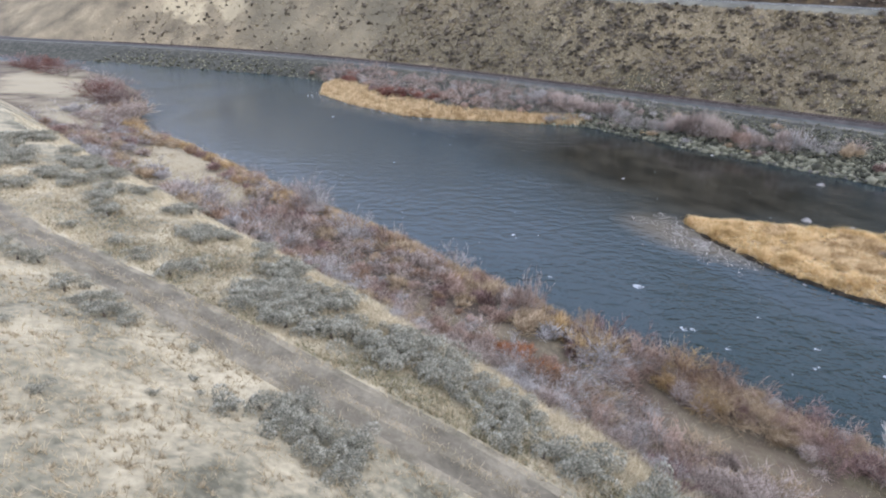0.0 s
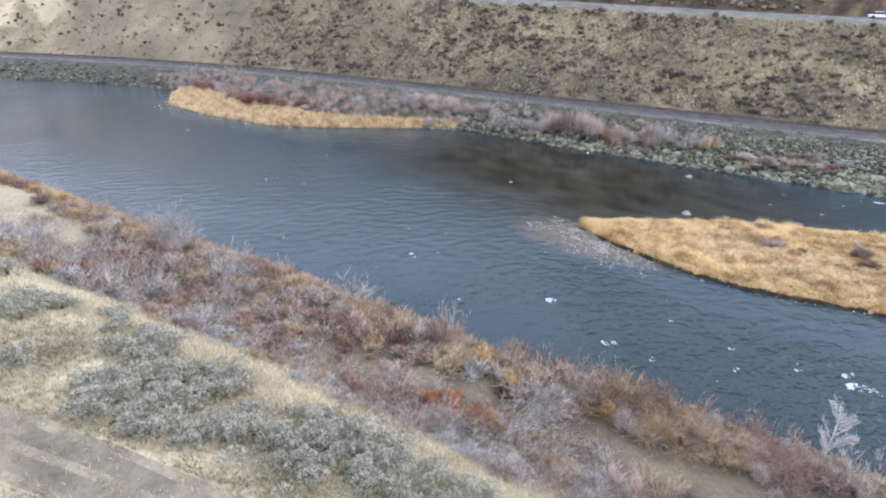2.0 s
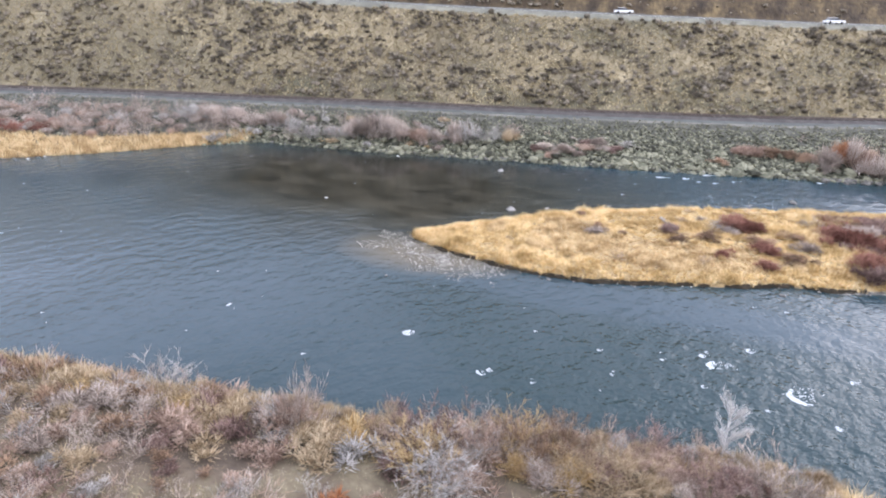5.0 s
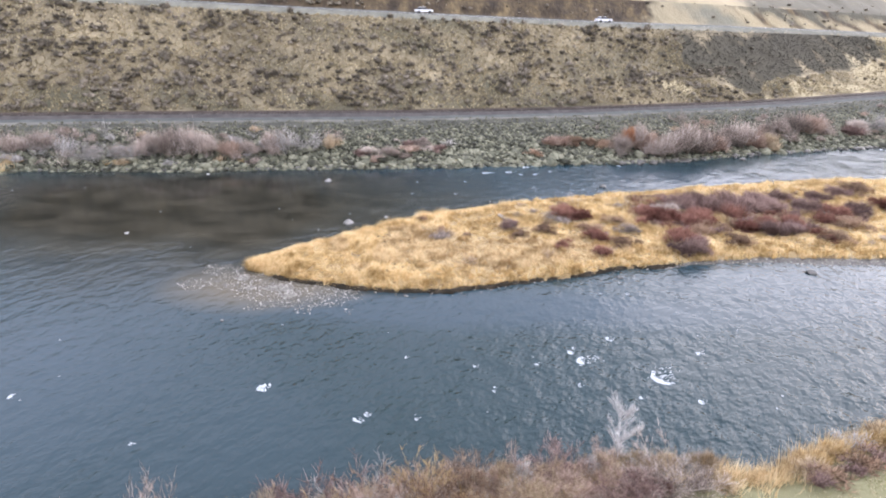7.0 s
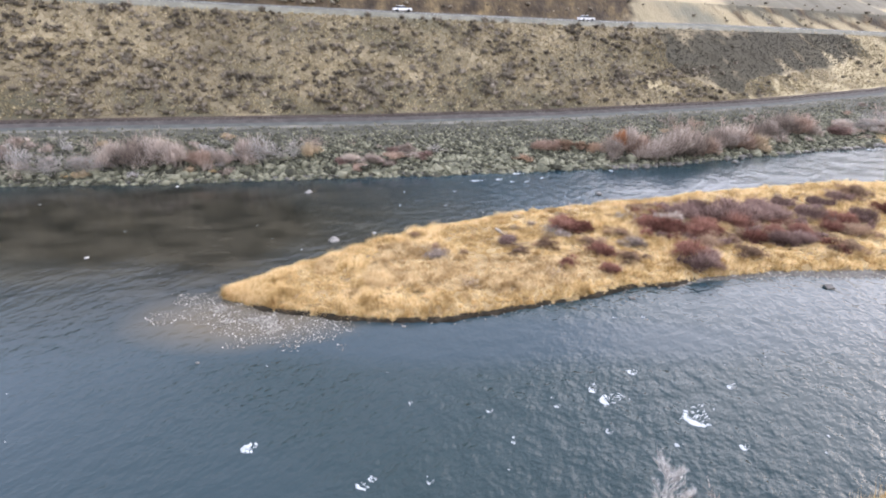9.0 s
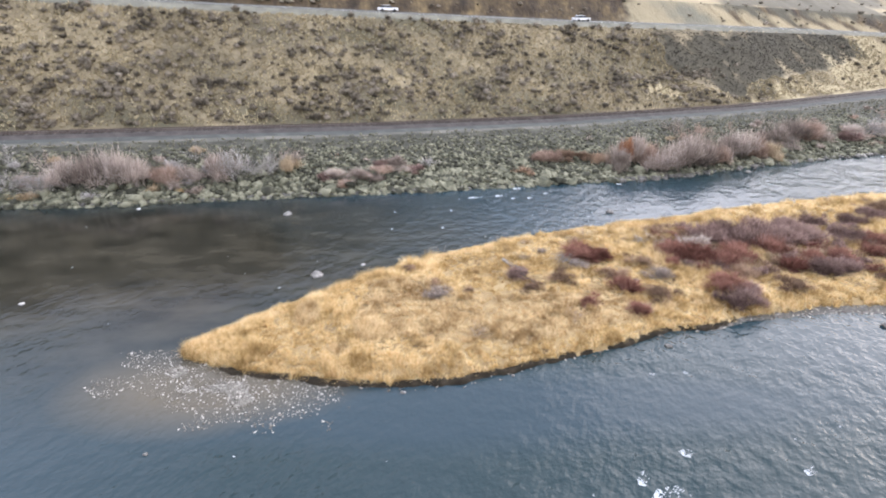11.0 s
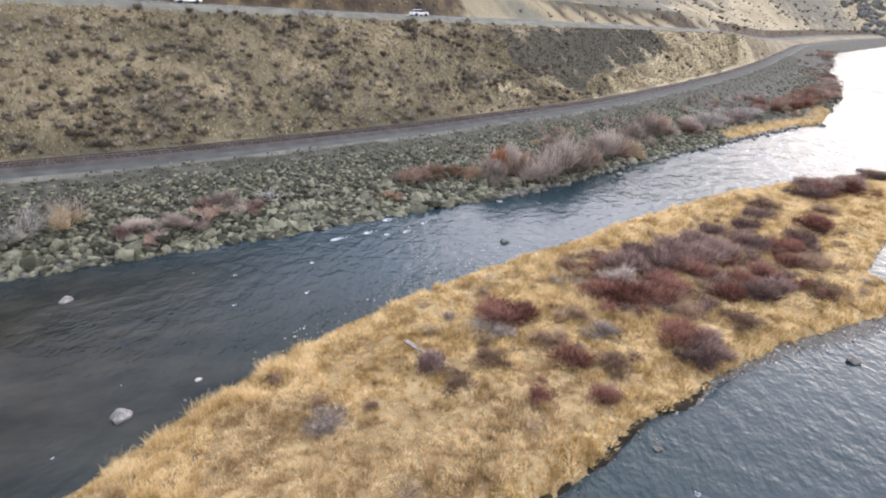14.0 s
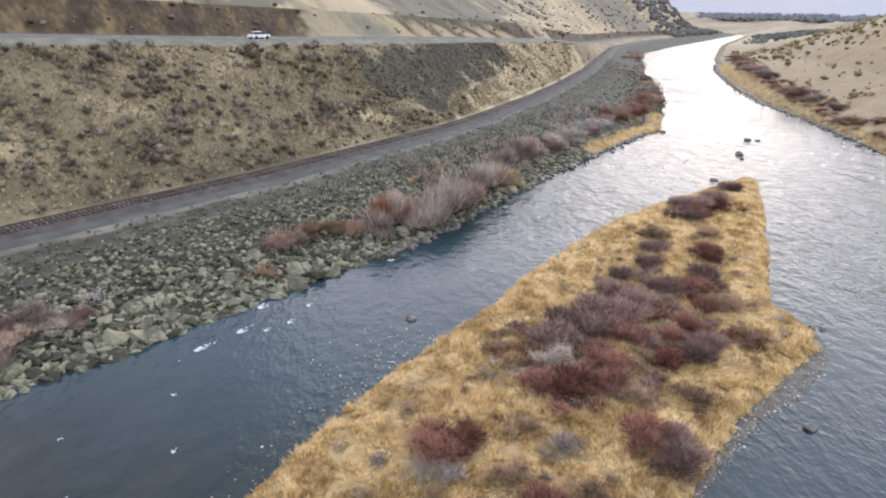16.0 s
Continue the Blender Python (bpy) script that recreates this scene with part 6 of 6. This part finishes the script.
v, f = spikes(base[:1] + d[:1] * np.array([[0.35], [0.5], [0.7]]), base[:1] + d[:1] * np.array([[0.5], [0.66], [0.85]]) + np.array([[0.4, 0.1, 0.2], [-0.4, -0.1, 0.25], [0.35, 0, 0.2]]), 0.025)
mesh_object("branch", v, f, M["bleached_wood"], parent=log)

for x, y, turn, size in [(11.0, -70.6, 25, 3.2), (12.6, -69.8, 40, 3.4), (14.6, -69.6, 10, 3.0), (3.0, -73.8, 70, 2.6), (1.6, -67.2, 20, 2.8), (20, -62.6, 150, 2.4), (29.5, -60.6, 170, 2.4)]:
    top = tagged(new("dead_branches"), "heap of silver-grey dead branches fallen on the bank", "branches", "deadfall on the near bank")
    top.matrix_basis = pose(x, y, float(ground_z(x, y)[0]) + 0.1, 0, -4, turn) @ Matrix.Diagonal((1, 0.8, 0.62, 1))
    stem, twig = twig_mesh(22, 5, 3, size, 0.6, flat=True)
    mesh_object("deadwood", *joined([stem, twig]), [M["bleached_wood"], M["grey"]], np.concatenate([np.zeros(len(stem[1])), np.ones(len(twig[1]))]), parent=top)

sap = tagged(new("sapling"), "bare pale sapling tree standing at the water's edge", "tree")
sap.location = (28.0, -58.4, float(ground_z(28.0, -58.4)[0]))
sap.scale = (0.82, 0.82, 0.86)
trunk = [spikes(np.array([[0, 0, -0.1]]), np.array([[0.12, 1.5, 5.4]]), 0.07)]
lb, lt = [], []
for k in range(26):
    z = rng.uniform(1.0, 3.6)
    a = rng.uniform(0, 6.283)
    r = rng.uniform(0.7, 1.5) * (1.2 - 0.12 * z)
    lb.append((0.022 * z, 0.28 * z, z))
    lt.append((lb[-1][0] + r * math.cos(a), lb[-1][1] + r * math.sin(a), z + r * rng.uniform(1.1, 1.7)))
lb, lt = np.array(lb), np.array(lt)
mesh_object("trunk", *trunk[0], M["pale_twig"], parent=sap)
for k in range(26):
    mesh_object("limb", *spikes(lb[k:k + 1], lt[k:k + 1], 0.03), M["pale_twig"], parent=sap)
f1 = rng.uniform(0.3, 1, (26, 40, 1))
t0 = (lb[:, None] + (lt - lb)[:, None] * f1).reshape(-1, 3)
t1 = t0 + (ball_dirs(len(t0), -0.2) + [0, 0, 0.7]) * rng.uniform(0.18, 0.5, (len(t0), 1))
mesh_object("crown", *spikes(t0, t1, 0.014), M["pale_twig"], parent=sap)

# ---- highway: edge lines and a vehicle ----
for side, wide in ((0.9, 0.15), (8.1, 0.15), (4.4, 0.22)):
    lx = np.linspace(-150, 300, 240)
    lv = np.concatenate([np.stack([lx, HN(lx) + widen(lx) * (side + o), ground_z(lx, HN(lx) + widen(lx) * (side + o)) + 0.012], 1) for o in (-wide / 2, wide / 2)])
    i = np.arange(239)
    tagged(mesh_object("road_marking", lv, np.stack([i, i + 1, i + 241, i + 240], 1), M["lane_paint"]), "faded painted line along the highway", "marking", kind="structure")


def box(bm, x0, x1, y0, y1, z0, z1, top=1.0, front=0.0):
    """A block whose top is narrowed and drawn back."""
    vs = []
    for z, k in ((z0, 1.0), (z1, top)):
        for x, y in ((x0, y0), (x1, y0), (x1, y1), (x0, y1)):
            xx = x if z == z0 else (x - front if x == x1 else x + front * 0.7)
            vs.append(bm.verts.new((xx, y * k, z)))
    for q in ((3, 2, 1, 0), (4, 5, 6, 7), (0, 1, 5, 4), (1, 2, 6, 5), (2, 3, 7, 6), (3, 0, 4, 7)):
        bm.faces.new([vs[j] for j in q])


car = tagged(new("car"), "white passenger car on the grey highway", "car")
bm = bmesh.new()
box(bm, -2.3, 2.3, -0.9, 0.9, 0.32, 0.86, 0.96, 0.06)
bmesh.ops.bevel(bm, geom=bm.edges[:], offset=0.07, segments=2, affect="EDGES")
part("body", bm, M["car_paint"], car)
bm = bmesh.new()
box(bm, -1.75, 1.05, -0.82, 0.82, 0.86, 1.36, 0.82, 0.55)
cabin = part("cabin", bm, M["car_glass"], car, "dark glass cabin")
bm = bmesh.new()
box(bm, -1.3, 0.45, -0.66, 0.66, 1.34, 1.43, 0.95, 0.06)
part("roof", bm, M["car_paint"], car)
for wx_, wy_ in ((-1.4, -0.82), (1.4, -0.82), (-1.4, 0.82), (1.4, 0.82)):
    bm = bmesh.new()
    bmesh.ops.create_cone(bm, cap_ends=True, segments=16, radius1=0.33, radius2=0.33, depth=0.22, matrix=pose(wx_, wy_, 0.33, 90, 0, 0))
    part("wheel", bm, M["tyre"], car, "black rubber wheel")
for hx_, name_ in ((2.27, "headlight"), (-2.27, "tail_light")):
    for hy_ in (-0.62, 0.62):
        bm = bmesh.new()
        box(bm, hx_ - 0.06, hx_ + 0.06, hy_ - 0.16, hy_ + 0.16, 0.6, 0.74)
        part(name_, bm, M["foam"] if name_ == "headlight" else M["maroon"], car)


def on_road(cx_, lane):
    cy_ = float(HN(cx_) + lane * widen(cx_))
    return pose(cx_, cy_, float(ground_z(cx_, cy_)[0]) + 0.01, 0, 0, math.degrees(math.atan2(HN(cx_ + 3) - HN(cx_ - 3), 6)))


car.matrix_basis = on_road(61.0, 2.4)
tagged(copy_thing(car, on_road(13.0, 6.4)), "white car further along the grey highway")

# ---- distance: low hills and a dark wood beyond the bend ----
# pale blue-grey base colour carries the haze of distance
M["far_hills"] = material("haze_tinted_hills", [(0.31, 0.325, 0.35), (0.33, 0.34, 0.36)], 0.002, 8, rough=1, bump=0, spec=0)
M["far_wood"] = material("distant_wood", [(0.07, 0.075, 0.075), (0.12, 0.12, 0.115), (0.17, 0.165, 0.15)], 0.01, 8, rough=1, bump=0, spec=0)
ang = np.radians(np.linspace(-10, 150, 160))
rows = []
for r, h in ((1900, -8), (2500, 55), (3500, 110), (4300, 250), (4700, -20)):
    hh = h * (1 + 0.35 * value_noise(np.degrees(ang) / 6, ang * 0 + r / 900, 31) + 0.15 * value_noise(np.degrees(ang) / 1.7, ang * 0, 32)) if h > 0 else 0 * ang + h
    rows.append(np.stack([r * np.sin(ang), r * np.cos(ang), hh], 1))
tagged(mesh_object("backdrop", np.array(rows[1:]).reshape(-1, 3), grid_faces(4, 160), M["far_hills"], smooth=True), "horizon hills with blue-grey haze put into their colour", "hills", kind="structure")
M["far_field"] = material("distant_dry_fields", [(0.20, 0.17, 0.13), (0.29, 0.25, 0.185), (0.36, 0.32, 0.25)], 0.004, 8, rough=1, bump=0, spec=0, stretch=(1, 4, 1))
tagged(mesh_object("distant_fields", np.array(rows[:2]).reshape(-1, 3), grid_faces(2, 160), M["far_field"], smooth=True), "dry tan fields rising far down the valley", "fields", kind="structure")
n = 1300
wx3 = rng.uniform(950, 1700, n)
wy3 = SF(wx3) + rng.uniform(40, 420, n)
v, f = scattered(SMALL_BUSH, np.stack([wx3, wy3, ground_z(wx3, wy3) - 0.5], 1), rng.uniform(8, 18, n), spin=False)
aw = np.radians(rng.uniform(62, 100, 1500))
dw = rng.uniform(2380, 2560, 1500)
v3, f3 = scattered(SMALL_BUSH, np.stack([dw * np.sin(aw), dw * np.cos(aw), 40 + (dw - 2380) * 0.08], 1), rng.uniform(16, 34, 1500), spin=False)
wx4 = rng.uniform(800, 1700, 900)
wy4 = SN(wx4) - rng.uniform(30, 500, 900)
v2, f2 = scattered(SMALL_BUSH, np.stack([wx4, wy4, ground_z(wx4, wy4) - 0.5], 1), rng.uniform(5, 12, 900), spin=False)
# farthest wood: its greyer, paler colour stands in for haze
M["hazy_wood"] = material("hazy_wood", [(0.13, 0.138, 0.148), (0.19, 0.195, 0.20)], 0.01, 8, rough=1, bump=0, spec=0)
tagged(mesh_object("hazy_wood", v3, f3, M["hazy_wood"]), "wood on the far horizon with grey haze put into its colour", "trees", kind="stuff")
v, f = joined([(v, f), (v2, f2)])
tagged(mesh_object("distant_wood", v, f, M["far_wood"]), "dark wood far down the valley", "trees", kind="stuff")

# ---- railway ----
track = tagged(new("railway_track"), "rusty single railway track on dark ballast along the river", "railway")
rx_ = np.concatenate([np.linspace(-260, -60, 120)[:-1], np.linspace(-60, 160, 300)[:-1], np.linspace(160, 480, 160)])
ry_ = RL(rx_)
sm = np.ones(9) / 9
ry_ = np.concatenate([ry_[:4], np.convolve(ry_, sm, "valid"), ry_[-4:]])
tg = np.stack([np.gradient(rx_), np.gradient(ry_)], 1)
tg /= np.linalg.norm(tg, axis=1, keepdims=True)
nm = np.stack([-tg[:, 1], tg[:, 0]], 1)
PROFILE = [(-0.07, 5.50), (-0.07, 5.52), (-0.015, 5.54), (-0.035, 5.63), (-0.035, 5.66), (0.035, 5.66), (0.035, 5.63), (0.015, 5.54), (0.07, 5.52), (0.07, 5.50)]
for off in (-0.755, 0.755):
    rows = [np.stack([rx_ + nm[:, 0] * (off + o), ry_ + nm[:, 1] * (off + o), np.full_like(rx_, z)], 1) for o, z in PROFILE]
    mesh_object("rail", np.array(rows).reshape(-1, 3), grid_faces(len(PROFILE), len(rx_)), M["rail"], parent=track)
dist = np.concatenate([[0], np.cumsum(np.hypot(np.diff(rx_), np.diff(ry_)))])
steps = np.arange(0, dist[-1], 0.55)
qx, qy = np.interp(steps, dist, rx_), np.interp(steps, dist, ry_)
qa = np.arctan2(np.interp(steps, dist, tg[:, 1]), np.interp(steps, dist, tg[:, 0]))
bm = bmesh.new()
bmesh.ops.create_cube(bm, size=1)
bmesh.ops.scale(bm, vec=(0.23, 2.6, 0.18), verts=bm.verts)
bmesh.ops.bevel(bm, geom=bm.edges[:], offset=0.012, segments=1, affect="EDGES")
sleeper_me = bpy.data.meshes.new("sleeper")
bmesh.ops.triangulate(bm, faces=bm.faces)
bm.verts.index_update()
sv, sf = np.array([q.co[:] for q in bm.verts]), np.array([[q.index for q in t.verts] for t in bm.faces])
bm.to_mesh(sleeper_me)
bm.free()
sleeper_me.materials.append(M["sleeper"])
near_s = np.where((qx > 2) & (qx < 120))[0][:240]
for k in near_s:
    ob = new("sleeper", sleeper_me)
    ob.parent = track
    ob.matrix_basis = Matrix.LocRotScale((qx[k], qy[k], 5.42), Euler((0, 0, qa[k] + rng.normal(0, 0.012))), (1, 1, 1))
rest = np.setdiff1d(np.arange(len(qx)), near_s)
ca, sa = np.cos(qa[rest])[:, None], np.sin(qa[rest])[:, None]
w = np.stack([sv[None, :, 0] * ca - sv[None, :, 1] * sa + qx[rest][:, None], sv[None, :, 0] * sa + sv[None, :, 1] * ca + qy[rest][:, None], np.broadcast_to(sv[None, :, 2] + 5.42, (len(rest), len(sv)))], -1)
tagged(mesh_object("sleeper_run", w.reshape(-1, 3), (sf[None] + len(sv) * np.arange(len(rest))[:, None, None]).reshape(-1, 3), M["sleeper_far"], parent=track), kind="stuff")

# ---- riprap: quarried stones heaped on the far bank ----
bank = tagged(new("riprap_embankment"), "embankment of heaped grey-green quarried boulders below the railway", "embankment")
STONES = [rock_mesh(int(rng.integers(10, 15)), rng.uniform(0.6, 0.85)) for _ in range(9)]
stone_meshes = []
for v, f in STONES:
    me = bpy.data.meshes.new("stone")
    me.from_pydata(v.tolist(), [], f.tolist())
    me.materials.append(M["riprap_piece"])
    stone_meshes.append(me)
px = np.concatenate([rng.uniform(-58, 125, 15500), rng.uniform(-240, 300, 7000)])
n = len(px)
w = widen(px)
lo, hi = SF(px) - 0.8, RL(px) - 8.6 * w
fr = rng.uniform(0, 1, n) ** 1.0
py = lo + (hi - lo) * fr
ok = (hi > lo + 1) & ~((px > -140) & (px < -56) & (py < SF(px) + 9)) & ~((px > 118) & (px < 176) & (py < SF(px) + 3))
dens = np.interp(px, [-240, -60, -48, 5, 300], [0.8, 0.6, 0.85, 1, 1])
ok &= (rng.random(n) < dens) & (rng.random(n) < np.interp(fr, [0, 0.6, 1], [1, 1, 0.55]))
px, py, fr = px[ok], py[ok], fr[ok]
size = (0.55 + 0.85 * rng.uniform(0, 1, len(px)) ** 2.0) * (1.25 - 0.75 * fr)
big = rng.random(len(px)) < 0.06
size = np.where(big & (fr < 0.45), size * 1.7, size)
pz = np.maximum(ground_z(px, py), -0.25) + 0.10 * size
order = np.argsort(-size)
px, py, pz, size = px[order], py[order], pz[order], size[order]
close = np.where((px > 6) & (px < 44))[0][:300]
for k in close:
    ob = new("stone", stone_meshes[int(rng.integers(0, len(stone_meshes)))])
    ob.parent = bank
    s = size[k]
    ob.matrix_basis = Matrix.LocRotScale((px[k], py[k], pz[k]), Euler(rng.uniform(-0.6, 0.6, 3) + [0, 0, rng.uniform(0, 6.283)]), (s * 1.1, s, s * 0.9))
rest = np.setdiff1d(np.arange(len(px)), close)
v, f = scattered(STONES, np.stack([px, py, pz], 1)[rest], size[rest])
tagged(mesh_object("rubble", v, f, M["riprap"], parent=bank), kind="stuff")
